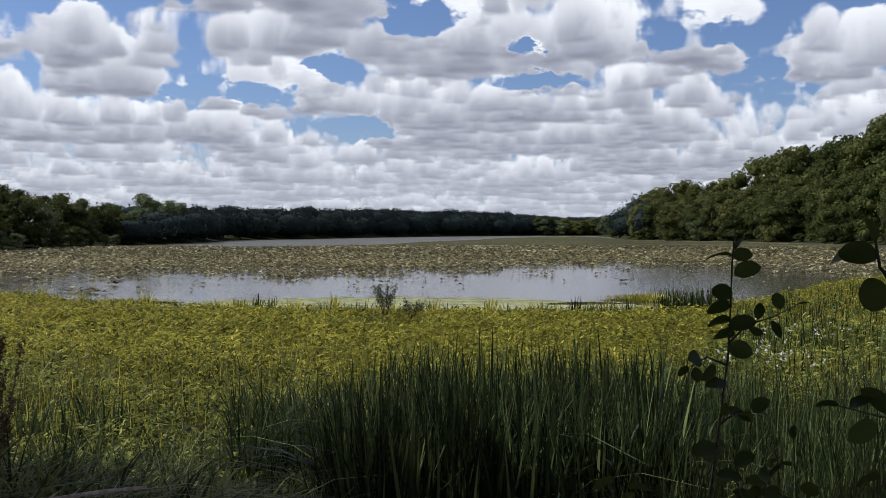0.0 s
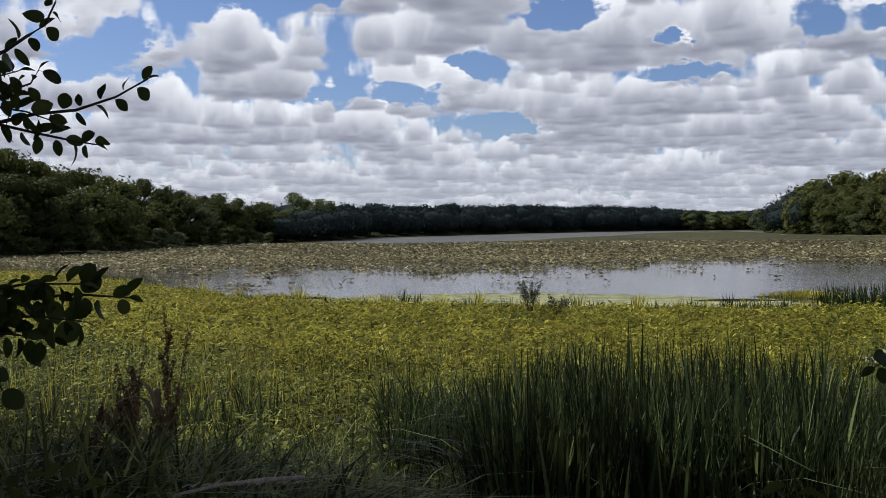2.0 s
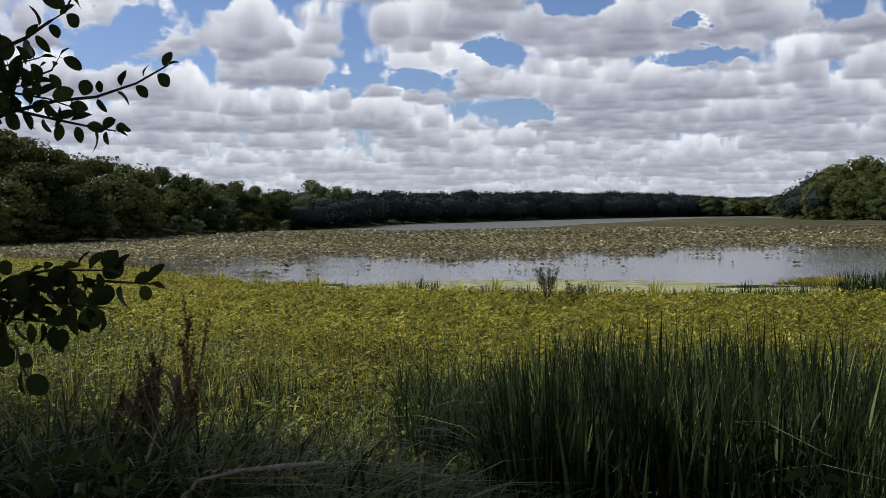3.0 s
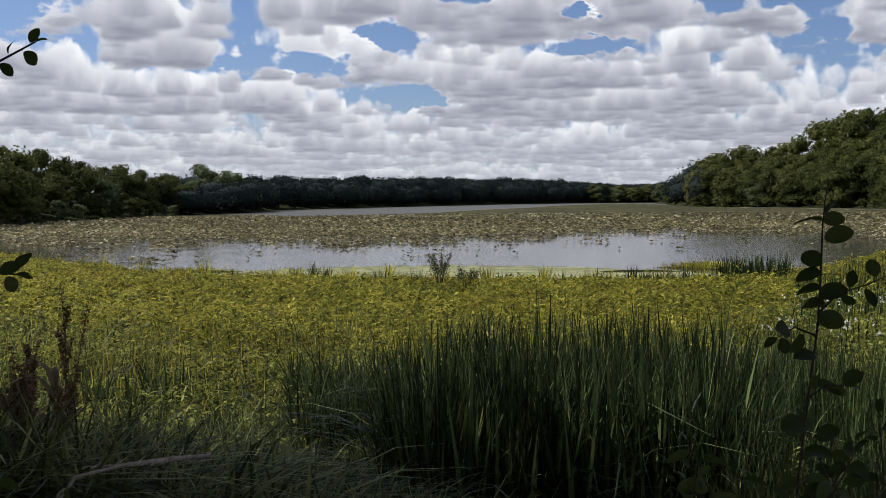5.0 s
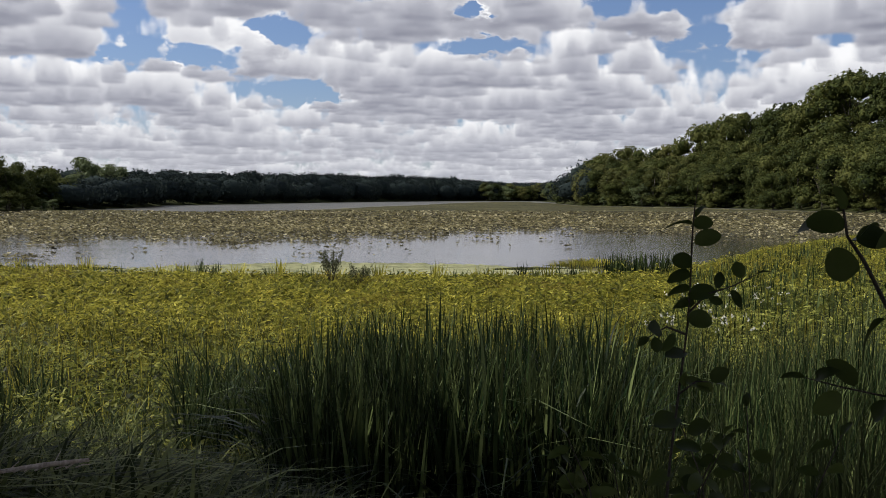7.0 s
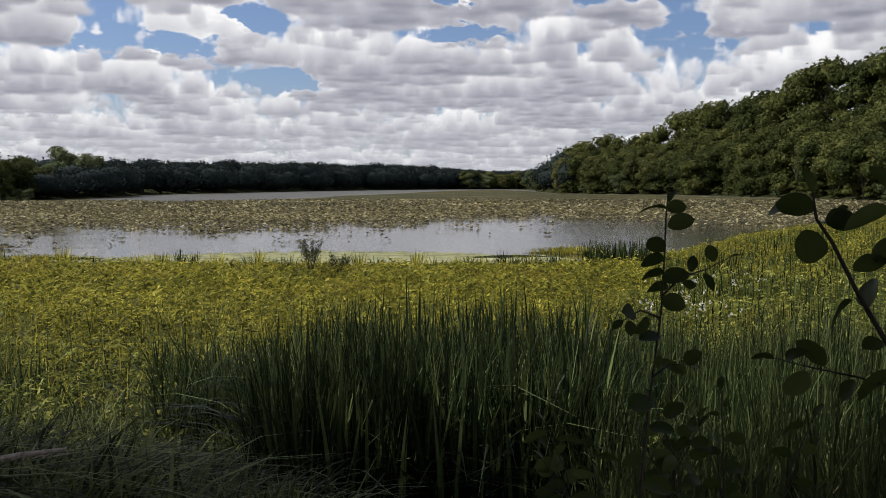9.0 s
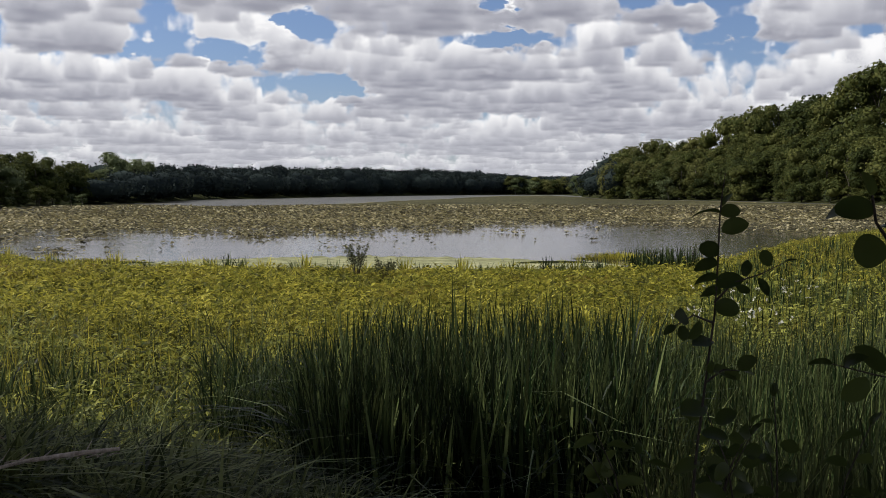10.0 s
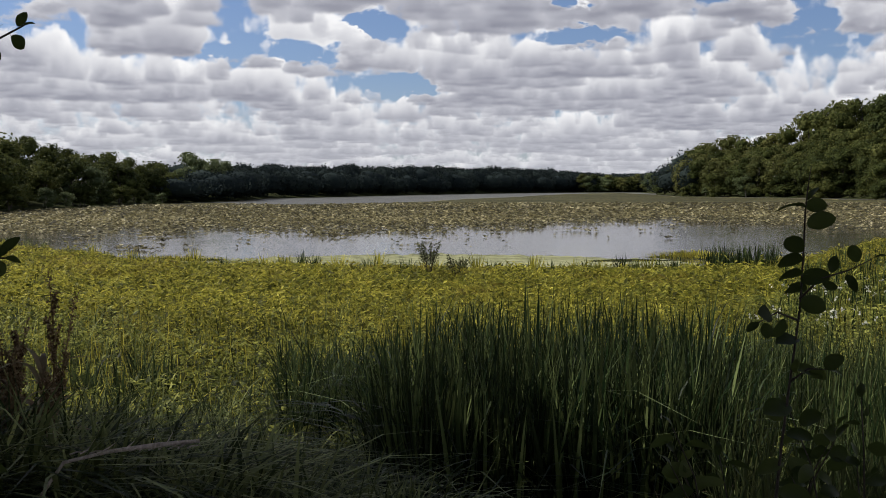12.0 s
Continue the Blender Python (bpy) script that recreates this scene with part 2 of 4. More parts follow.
def far_shore(az):
    return table(az, [(-180, 1500), (-60, 265), (-40, 215), (-30, 255), (-25, 310), (-20, 390), (-15, 440), (-11.5, 480), (-10.3, 620), (-9.5, 1000), (-5, 1000), (0, 830), (5, 640), (9, 520), (13, 450), (15, 350), (19, 290), (23.5, 226), (29.5, 170), (40, 138), (60, 162), (180, 1500)])


def skyline(az):
    """Elevation of the tree tops, in degrees."""
    return table(az, [(-40, 8.8), (-28, 7.3), (-25, 6.3), (-23.2, 5.3), (-22.3, 5.15), (-20, 5.0), (-18.5, 4.2), (-17, 3.2), (-14, 2.85), (-12.4, 2.5), (-11.5, 1.8), (-10.6, 1.15), (-10, 0.95), (-7, 0.9), (-5, 1.1), (-3.4, 1.28), (-1, 1.3), (4, 1.42), (9, 1.5), (15, 1.55), (17.2, 1.6), (18.5, 1.35), (21.7, 2.1), (25.8, 2.75), (30.5, 3.7), (35, 5.2), (40, 6.5)])


def smooth(a, b, v):
    t = np.clip((v - a) / (b - a), 0, 1)
    return t * t * (3 - 2 * t)


def ground_z(x, y):
    """Height of the ground: the bank under the camera, the marsh, the lake bed, and the wooded slopes round it."""
    x, y = np.asarray(x, float), np.asarray(y, float)
    r, az = np.hypot(x, y), np.degrees(np.arctan2(-x, y))
    toe = table(az, [(-180, 400), (-75, 60), (-45, 13), (-20, 9), (5, 9), (22, 12), (45, 16), (75, 60), (180, 400)])
    marsh = 0.40 - 0.30 * np.clip((r - toe) / (near_shore(az) - toe + 1e-6), 0, 1)
    z = 2.45 + (marsh - 2.45) * smooth(2.2, toe, r)
    z = z + (-0.55 - z) * smooth(near_shore(az) - 1.0, near_shore(az) + 9.0, r)
    shore = far_shore(az)
    slope = table(az, [(-180, 5), (-40, 24), (-28, 20), (-20, 16), (-16, 8), (-12, 6), (-9, 8), (0, 9), (9, 7), (15, 4), (25, 5), (40, 6), (180, 5)])
    rise = smooth(shore - 6, shore + 3, r) * 1.0 + slope * smooth(shore + 4, shore + 90, r)
    return z + rise


def at(az, r):
    a = np.radians(az)
    return -np.sin(a) * r, np.cos(a) * r


# ---- mesh helpers ----
def mesh_of(name, verts, faces, mat, smoothed=False):
    me = bpy.data.meshes.new(name)
    verts, faces = np.asarray(verts, np.float32), np.asarray(faces, np.int32)
    k = faces.shape[1]
    me.vertices.add(len(verts))
    me.vertices.foreach_set("co", verts.ravel())
    me.loops.add(faces.size)
    me.loops.foreach_set("vertex_index", faces.ravel())
    me.polygons.add(len(faces))
    me.polygons.foreach_set("loop_start", np.arange(0, faces.size, k, dtype=np.int32))
    if smoothed:
        me.polygons.foreach_set("use_smooth", np.ones(len(faces), bool))
    me.update(calc_edges=True)
    me.materials.append(mat)
    return me


def unit(v):
    return v / (np.linalg.norm(v, axis=-1, keepdims=True) + 1e-9)


def leaves(centres, along, across, length, width):
    """Pointed leaves folded along the midrib: four corners each, in two faces."""
    along, across = unit(along), unit(across - (across * unit(along)).sum(-1, keepdims=True) * unit(along))
    up = np.cross(along, across)
    l, w = np.asarray(length)[:, None], np.asarray(width)[:, None]
    a, b = centres - along * l / 2, centres + along * l / 2
    c, d = centres + across * w / 2 + up * w * 0.18, centres - across * w / 2 + up * w * 0.18
    verts = np.stack([a, c, b, d], 1).reshape(-1, 3)
    k = np.arange(len(centres))[:, None] * 4
    return verts, np.concatenate([k + [0, 1, 2], k + [0, 2, 3]])


def blades(base, tall, width, lean, droop, facing, steps=4):
    """Tapered grass blades that lean and droop: base places, heights, widths, the way and share of the lean."""
    count = len(base)
    s = np.linspace(0, 1, steps + 1)
    way = np.stack([np.cos(facing), np.sin(facing), 0 * facing], 1)
    side = np.stack([-np.sin(facing), np.cos(facing), 0 * facing], 1)
    out = lean[:, None] * s + droop[:, None] * s**3
    rise = s - 0.45 * np.clip(droop, 0, None)[:, None] * s**4
    mid = base[:, None, :] + tall[:, None, None] * (out[..., None] * way[:, None, :])
    mid[..., 2] += tall[:, None] * rise
    taper = np.minimum(1.0, 1.35 * (1 - s**2.2)) * np.minimum(1, 0.7 + s)
    taper[-1] = 0.04
    half = width[:, None] / 2 * taper
    verts = np.stack([mid - side[:, None] * half[..., None], mid + side[:, None] * half[..., None]], 2).reshape(-1, 3)
    k = np.arange(count)[:, None, None] * (steps + 1) * 2
    j = np.arange(steps)[None, :, None] * 2
    faces = (k + j + np.array([0, 1, 3, 2])).reshape(-1, 4)
    return verts, faces


def tube(points, radii, sides=7):
    """A tapered, bent round limb along a line of points."""
    points = [Vector(p) for p in points]
    verts, faces = [], []
    for i, (p, r) in enumerate(zip(points, radii)):
        d = (points[min(i + 1, len(points) - 1)] - points[max(i - 1, 0)]).normalized()
        a = d.orthogonal().normalized()
        b = d.cross(a)
        for k in range(sides):
            t = 2 * math.pi * k / sides
            verts.append(p + (a * math.cos(t) + b * math.sin(t)) * r)
        if i:
            o = i * sides
            faces += [(o - sides + k, o - sides + (k + 1) % sides, o + (k + 1) % sides, o + k) for k in range(sides)]
    return np.array([tuple(v) for v in verts]), np.array(faces)


def join(pieces):
    verts, faces, start = [], [], 0
    for v, f in pieces:
        verts.append(v)
        faces.append(f + start)
        start += len(v)
    return np.concatenate(verts), np.concatenate(faces)


def part(name, me, parent, label=""):
    ob = new(name, me)
    ob.parent = parent
    return tagged(ob, label)


def thing(name, place=(0, 0, 0), turn=0.0, size=1.0):
    ob = new(name)
    ob.matrix_basis = pose(*place, 0, 0, turn) @ Matrix.Diagonal((size, size, size, 1))
    return ob


# ---- ground and water ----
def build_ground():
    rings = np.concatenate([np.linspace(0.0, 20, 41)[1:], np.geomspace(20.6, 2600, 130)])
    turns = np.radians(np.concatenate([np.arange(-45, 45, 0.5), np.arange(45, 315, 3.0)]))
    r, a = np.meshgrid(rings, turns, indexing="ij")
    x, y = -np.sin(a) * r, np.cos(a) * r
    z = ground_z(x, y)
    rough = np.array([noise.noise((p * 0.9, q * 0.9, 0.0)) for p, q in zip(x.ravel(), y.ravel())]).reshape(x.shape)
    z = z + rough * 0.07 * (r < 60)
    verts = np.concatenate([[[0, 0, 2.45]], np.stack([x, y, z], -1).reshape(-1, 3)])
    m, k = r.shape
    i, j = np.meshgrid(np.arange(m - 1), np.arange(k), indexing="ij")
    o, jn = 1 + i * k, (j + 1) % k
    faces = np.stack([o + j, o + k + j, o + k + jn, o + jn], -1).reshape(-1, 4)
    cap = np.stack([np.zeros(k, int), 1 + np.arange(k), 1 + (np.arange(k) + 1) % k, np.zeros(k, int)], -1)
    me = bpy.data.meshes.new("ground")
    me.from_pydata(verts.tolist(), [], faces.tolist() + [tuple(c[:3]) for c in cap.tolist()])
    me.materials.append(SOIL)
    for p in me.polygons:
        p.use_smooth = True
    return tagged(new("ground", me), "dark wet marsh soil sloping from the bank to the lake", "ground", kind="structure")


def sheet(name, inner, outer, z, mat, turns, rings=14, ragged=0.0, seed=0.0):
    """A flat sheet between two distances from the origin, with ragged edges."""
    s = np.linspace(0, 1, rings)
    r = inner(turns)[None, :] * (1 - s[:, None]) + outer(turns)[None, :] * s[:, None]
    wob = np.array([noise.fractal((t * 1.3, seed, 0.0), 1.0, 2.0, 5) for t in turns])
    wob2 = np.array([noise.fractal((t * 1.3, seed + 9, 0.0), 1.0, 2.0, 5) for t in turns])
    r = r * (1 + ragged * (wob[None, :] * (1 - s[:, None]) + wob2[None, :] * s[:, None]))
    x, y = at(np.broadcast_to(turns, r.shape), r)
    verts = np.stack([x, y, np.full_like(x, z)], -1).reshape(-1, 3)
    i, j = np.meshgrid(np.arange(rings - 1), np.arange(len(turns) - 1), indexing="ij")
    o = i * len(turns) + j
    faces = np.stack([o, o + 1, o + 1 + len(turns), o + len(turns)], -1).reshape(-1, 4)
    return mesh_of(name, verts, faces[:, ::-1], mat)


build_ground()
turns = np.linspace(-70, 70, 141)
tagged(new("water", sheet("water", lambda t: near_shore(t) - 6, lambda t: far_shore(t) + 12, 0.0, WATER, turns, 20)), "calm pale lake water mirroring the clouds", "water", kind="structure")

weed_turns = np.linspace(-13, 27, 240)
tagged(new("duckweed", sheet("duckweed", lambda t: near_shore(t) - 4, lambda t: near_shore(t) + table(t, [(-13, 3), (-11, 7), (-4, 11), (3, 12), (9, 10), (14, 7), (18, 3), (27, 1)]), 0.012, DUCKWEED, weed_turns, 10, 0.03, 2.0)), "bright yellow-green duckweed floating along the marsh edge", "duckweed", kind="stuff")


def pads_from(az):
    return table(az, [(-45, 225), (-30, 140), (-24, 112), (-17, 110), (-11, 116), (-6, 112), (-2, 98), (3, 92), (13, 94), (20, 94), (26, 100), (45, 135)])


def pads_to(az):
    return table(az, [(-45, 226), (-30, 230), (-20, 350), (-11, 470), (-8, 860), (-6, 800), (-2, 480), (3, 320), (7, 258), (11, 240), (13, 250), (16, 305), (19, 284), (23.5, 222), (29.5, 166), (45, 135)])


pad_turns = np.linspace(-40, 40, 500)
tagged(new("lily_pad_field", sheet("lily_pad_field", lambda t: np.minimum(pads_from(t) * 1.16, pads_to(t) * 0.97), pads_to, 0.03, PAD_MAT, pad_turns, 40, 0.06, 5.0)), "olive and ochre mat of lily pads on the lake", "lily pads", kind="stuff")

BROWN_MAT = mat_material("water_weed", (0.009, 0.010, 0.005), (0.050, 0.048, 0.020), (0.17, 0.155, 0.07), 0.5)
tagged(new("brown_water_weed", sheet("brown_water_weed", lambda t: np.minimum(np.maximum(pads_from(t) * 1.25, 185), pads_to(t) * 0.9), lambda t: pads_to(t) * 0.985, 0.06, BROWN_MAT, pad_turns, 24, 0.04, 11.0)), "brown weed beds spreading beyond the lily pads", "water weed", kind="stuff")


def build_pads(count):
    az = rng.uniform(-38, 38, count)
    inner, outer = pads_from(az) * 0.66, np.minimum(pads_to(az), 260)
    r = inner + (outer - inner) * rng.random(count) ** 1.35
    ragged = np.array([noise.fractal((a * 0.35, q * 0.05, 1.0), 1.0, 2.0, 4) for a, q in zip(az, r)])
    stray = np.array([noise.fractal((a * 0.5, q * 0.30, 7.0), 1.0, 2.0, 3) for a, q in zip(az, r)])
    streak = np.array([noise.fractal((a * 0.16, q * 0.16, 4.0), 1.0, 2.0, 4) for a, q in zip(az, r)])
    into = r / (pads_from(az) * (1.03 - 0.12 * np.clip(ragged + 0.25, 0, 1)))
    # open water first, then loose rafts, then an almost closed field
    need = np.interp(into, [0.66, 0.8, 0.92, 1.0, 1.12, 1.4], [0.74, 0.62, 0.44, 0.08, -0.12, -0.24])
    keep = (np.maximum(streak, stray * 0.9) + rng.normal(0, 0.10, count) > need) & (r > near_shore(az) + 11) & (r < outer)
    az, r, into = az[keep], r[keep], into[keep]
    x, y = at(az, r)
    size = rng.uniform(0.20, 0.56, len(x)) * np.clip(r / 120, 1, 1.7) * np.clip(into, 0.7, 1)
    tilt = rng.normal(0, 0.30, (len(x), 2))
    spin = rng.uniform(0, 6.28, len(x))
    centre = np.stack([x, y, 0.06 + size * 0.12 + rng.random(len(x)) ** 3 * 0.26 * np.clip(into, 0, 1)], 1)
    along = np.stack([np.cos(spin), np.sin(spin), tilt[:, 0]], 1)
    across = np.stack([-np.sin(spin), np.cos(spin), tilt[:, 1]], 1)
    v, f = leaves(centre, along, across, size, size * 0.9)
    tagged(new("lily_pads", mesh_of("lily_pads", v, f, PAD)), "yellowing lily pads, some tilted, crowding the water", "lily pads", kind="stuff")


build_pads(110000)

# ---- trees ----
def knob(cuts):
    """An uneven round mass of inner foliage."""
    bm = bmesh.new()
    bmesh.ops.create_icosphere(bm, subdivisions=cuts, radius=1.0)
    v = np.array([tuple(q.co) for q in bm.verts])
    f = np.array([[q.index for q in p.verts] for p in bm.faces])
    bm.free()
    return v, f


KNOB_V, KNOB_F = knob(1)


def crown_mesh(name, seed, lobes, spread, bottom, leaf, count, mat, droop=0.0):
    """A crown of leafy sprays round a dozen lobes on a tree one metre high, uneven and open between them."""
    g = np.random.default_rng(seed)
    cz = g.uniform(bottom + 0.08, 0.90, lobes)
    reach = spread * np.sin(np.clip((cz - bottom + 0.12) / (1.12 - bottom), 0, 1) * math.pi) ** 0.7
    turn = g.uniform(0, 6.28, lobes)
    off = reach * g.uniform(0.35, 0.85, lobes)
    centre = np.stack([np.cos(turn) * off, np.sin(turn) * off, cz], 1)
    radius = g.uniform(0.10, 0.19, lobes) * (0.8 + spread)
    pick = g.integers(0, lobes, count)
    d = unit(g.normal(size=(count, 3)))
    d[:, 2] = np.where(d[:, 2] < -0.35, -d[:, 2], d[:, 2])
    r = radius[pick] * g.uniform(0.62, 1.08, count) ** 0.7
    lump = np.array([noise.noise(tuple(v * 2.3 + k)) for v, k in zip(d, pick)])
    p = centre[pick] + d * (r * (1 + 0.35 * lump))[:, None] * [1, 1, 0.85]
    p[:, 2] -= droop * g.random(count) * 0.1
    p[:, 2] = np.clip(p[:, 2], bottom * 0.4, 1.02)
    facing = unit(d + g.normal(0, 0.42, (count, 3)))
    along = unit(np.cross(facing, g.normal(size=(count, 3))))
    along[:, 2] -= droop
    size = leaf * g.uniform(0.6, 1.5, count)
    pieces = [leaves(p, along, np.cross(facing, along), size, size * g.uniform(0.5, 0.8, count))]
    for c, q in zip(centre, radius):
        ball = KNOB_V * (q * 0.60 * (1 + 0.30 * np.array([noise.noise(tuple(w * 2.3 + c * 9)) for w in KNOB_V])))[:, None]
        pieces.append((c + ball * [1, 1, 0.85], KNOB_F))
    return mesh_of(name, *join(pieces), mat), centre


def trunk_mesh(name, seed, centre, girth, mat):
    g = np.random.default_rng(seed)
    stem = [(0.03 * math.sin(5 * s + seed), 0.03 * math.cos(4 * s + seed) - 0.03, s * 0.85) for s in np.linspace(0, 1, 7)]
    stem[0] = (stem[0][0], stem[0][1], -0.05)
    pieces = [tube(stem, [girth * (1.25 - s) for s in np.linspace(0, 1, 7)], 8)]
    for c in centre[:: max(1, len(centre) // 9)]:
        k = int(np.clip(c[2] / 0.85 * 6 - 1.5, 1, 5))
        a, b = np.array(stem[k]), np.array(c)
        pieces.append(tube([a, a * 0.6 + b * 0.4 + [0, 0, 0.03], b], [girth * 0.5, girth * 0.33, girth * 0.12], 5))
    v, f = join(pieces)
    return mesh_of(name, v, f, mat, True)


TREE_KINDS = []


def tree_kind(label, seed, lobes, spread, bottom, leaf, count, mat, bark, droop=0.0):
    crown, centre = crown_mesh("crown", seed, lobes, spread, bottom, leaf, count, mat, droop)
    TREE_KINDS.append((label, crown, trunk_mesh("trunk", seed, centre, 0.016, bark)))


OLIVE = "broad-leaved tree with an olive-green crown on the wooded shore"
tree_kind(OLIVE, 11, 20, 0.36, 0.04, 0.044, 3300, TREE_LEAF, BARK)
tree_kind(OLIVE, 12, 22, 0.42, 0.02, 0.042, 3400, TREE_LEAF, BARK)
tree_kind(OLIVE, 13, 18, 0.32, 0.05, 0.044, 3100, TREE_LEAF, BARK)
tree_kind(OLIVE, 14, 24, 0.46, 0.02, 0.042, 3500, TREE_LEAF, BARK)
tree_kind("silvery willow with drooping pale leaves at the waterside", 15, 16, 0.50, 0.05, 0.050, 2200, WILLOW_LEAF, PALE_BARK, 0.6)
# high crown that stays above the view, for the added shade trees
tree_kind("tall high-crowned tree added on the bank for its shade", 16, 22, 0.40, 0.48, 0.034, 4200, TREE_LEAF, BARK)

# lighter copy of the tree leaf, with sunlight put into its colour
SUNNY_LEAF = leafy("sunlit_tree_leaf", (0.050, 0.060, 0.018), (0.115, 0.122, 0.038), (0.21, 0.20, 0.07), 0.28, 0.6, 0.05, 0.06, 0.36, 0.4)
tree_kind("leafy tree at the point of the shore, sunlight put into its leaf colour", 17, 20, 0.40, 0.03, 0.044, 3300, SUNNY_LEAF, PALE_BARK)


def plant_tree(kind, x, y, tall, broad=1.0, name="tree", label="", group=""):
    text, crown, trunk = TREE_KINDS[kind]
    ob = new(name)
    ob.matrix_basis = pose(float(x), float(y), float(ground_z(x, y)) - 0.1, 0, 0, float(rng.uniform(0, 360))) @ Matrix.Diagonal((tall * broad, tall * broad, tall, 1))
    part("trunk", trunk, ob)
    part("crown", crown, ob)
    return tagged(ob, label or text, "tree", group)


def bank_of_trees(first, last, step, rows, group, tallest, text):
    for k in range(rows):
        az = first + step * 0.37 * k
        while az < last:
            r = float(far_shore(az)) + 7 + k * 17 + rng.uniform(-3, 5)
            x, y = at(az, r)
            share = (0.80, 0.97, 1.0, 1.0, 1.0)[k] if rows > 2 else (0.85, 1.0)[k]
            top = EYE + r * math.tan(radians(float(skyline(az)))) * (share if k < rows - 1 else 1.0)
            tall = (top - float(ground_z(x, y))) * rng.uniform(0.90, 1.04)
            if k < rows - 1:
                tall = min(tall, tallest * rng.uniform(0.75, 1.0))
            # on the point many trees take the leaf colour that has sunlight in it
            sunny = -17.5 < az < -11 and rng.random() < 0.6
            plant_tree(6 if sunny else int(rng.integers(0, 4)), x, y, max(tall, 5.0), rng.uniform(0.85, 1.2), label=text, group=group)
            az += step * (226 / max(r, 60)) * rng.uniform(0.75, 1.25)


bank_of_trees(18.4, 46, 1.45, 3, "trees on the near wooded shore", 13, "olive-green leafy tree in a dense wood along the shore")
bank_of_trees(-42, -11.4, 1.75, 5, "trees on the wooded hill", 19, "dark green leafy tree on the wooded slope above the lake")
for az, r, tall, broad in ((17.4, 372, 14.6, 0.95), (16.3, 380, 13.0, 1.0), (15.6, 392, 12.5, 0.9), (18.1, 330, 9.5, 1.0), (23.3, 236, 10.0, 1.2)):
    plant_tree(4, *at(az, r), tall, broad)
for az, r, tall in ((-11.2, 560, 14), (-10.6, 620, 12), (-12.2, 478, 12), (-13.4, 455, 11), (-15.0, 440, 10), (-17.2, 425, 12), (-19.2, 395, 14), (-22.4, 350, 12)):
    plant_tree(4 if rng.random() < 0.4 else 1, *at(az, r), tall, 1.1)


def shore_bushes(first, last, step, group):
    az = first
    while az < last:
        x, y = at(az, float(far_shore(az)) + rng.uniform(0.5, 5.0))
        plant_tree(int(rng.choice([1, 3, 3, 4], p=[0.35, 0.3, 0.25, 0.1])), x, y, rng.uniform(2.6, 5.5), 1.35, "bush", "leafy green bush at the foot of the wood by the water", group)
        az += step * (226 / float(far_shore(az))) * rng.uniform(0.7, 1.3)


shore_bushes(18.2, 40, 0.95, "bushes along the shore")
shore_bushes(-34, -11.2, 1.2, "bushes along the shore")


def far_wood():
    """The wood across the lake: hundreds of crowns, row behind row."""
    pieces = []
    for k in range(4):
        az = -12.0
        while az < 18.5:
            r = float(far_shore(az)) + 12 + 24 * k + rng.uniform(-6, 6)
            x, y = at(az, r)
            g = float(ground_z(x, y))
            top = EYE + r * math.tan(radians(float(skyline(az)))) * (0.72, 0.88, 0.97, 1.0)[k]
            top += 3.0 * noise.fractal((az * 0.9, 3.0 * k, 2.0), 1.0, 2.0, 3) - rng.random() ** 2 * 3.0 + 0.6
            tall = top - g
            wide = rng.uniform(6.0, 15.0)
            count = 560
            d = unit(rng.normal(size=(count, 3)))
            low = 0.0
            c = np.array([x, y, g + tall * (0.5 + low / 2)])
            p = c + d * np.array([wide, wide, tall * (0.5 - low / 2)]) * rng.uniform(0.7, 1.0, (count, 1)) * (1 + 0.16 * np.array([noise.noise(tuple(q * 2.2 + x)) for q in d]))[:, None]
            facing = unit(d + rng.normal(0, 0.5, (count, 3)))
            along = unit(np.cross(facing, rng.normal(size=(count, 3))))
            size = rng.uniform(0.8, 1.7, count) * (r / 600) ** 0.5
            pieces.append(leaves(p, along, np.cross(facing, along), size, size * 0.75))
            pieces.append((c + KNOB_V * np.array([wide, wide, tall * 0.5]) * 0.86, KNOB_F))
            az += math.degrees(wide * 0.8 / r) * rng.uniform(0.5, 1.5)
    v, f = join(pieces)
    tagged(new("far_wood", mesh_of("far_wood", v, f, FAR_SHADED_LEAF)), "wood closing the far side of the lake, cloud shadow and haze put into its leaf colour", "wood", kind="stuff")


far_wood()
for k in range(16):
    az = -5.8 - 0.32 * k + rng.uniform(-0.1, 0.1)
    r = float(far_shore(az)) + rng.uniform(4, 14)
    plant_tree(int(rng.choice([1, 3, 4, 6])), *at(az, r), EYE + r * math.tan(radians(float(skyline(az)))) * rng.uniform(0.6, 0.9), 1.3, label="sunlit pale green tree at the far end of the lake", group="trees at the lake's end")

# unseen trees added on the bank, beside and behind, to throw shade over the foreground
for k, x, y, tall in ((1, -12.5, 8.0, 13), (3, -17.5, 13.0, 13), (5, -10.0, 4.6, 19), (5, -13.0, 0.5, 18), (1, -19.0, 6.5, 16), (3, -8.5, -2.0, 14), (5, 1.0, -3.0, 16), (5, -2.5, -7.5, 18), (5, 7.0, -5.0, 18), (5, 9.5, 1.0, 15), (5, -5.5, -4.0, 16)):
    plant_tree(k, x, y, tall, 0.95, label="unseen leafy tree added on the bank to shade the marsh edge", group="trees on the bank")


# ---- the marsh ----
def lumps(x, y, scale, seed=0.0):
    return np.array([noise.fractal((p * scale, q * scale, seed), 1.0, 2.0, 4) for p, q in zip(x, y)])


def in_cattails(az, r):
    edge = np.where(az > 0, 7.0 - 0.12 * (r - 9) ** 1.0, 15.0)
    return (np.abs(az) < edge) & (r > 8.6) & (r < 14.5)


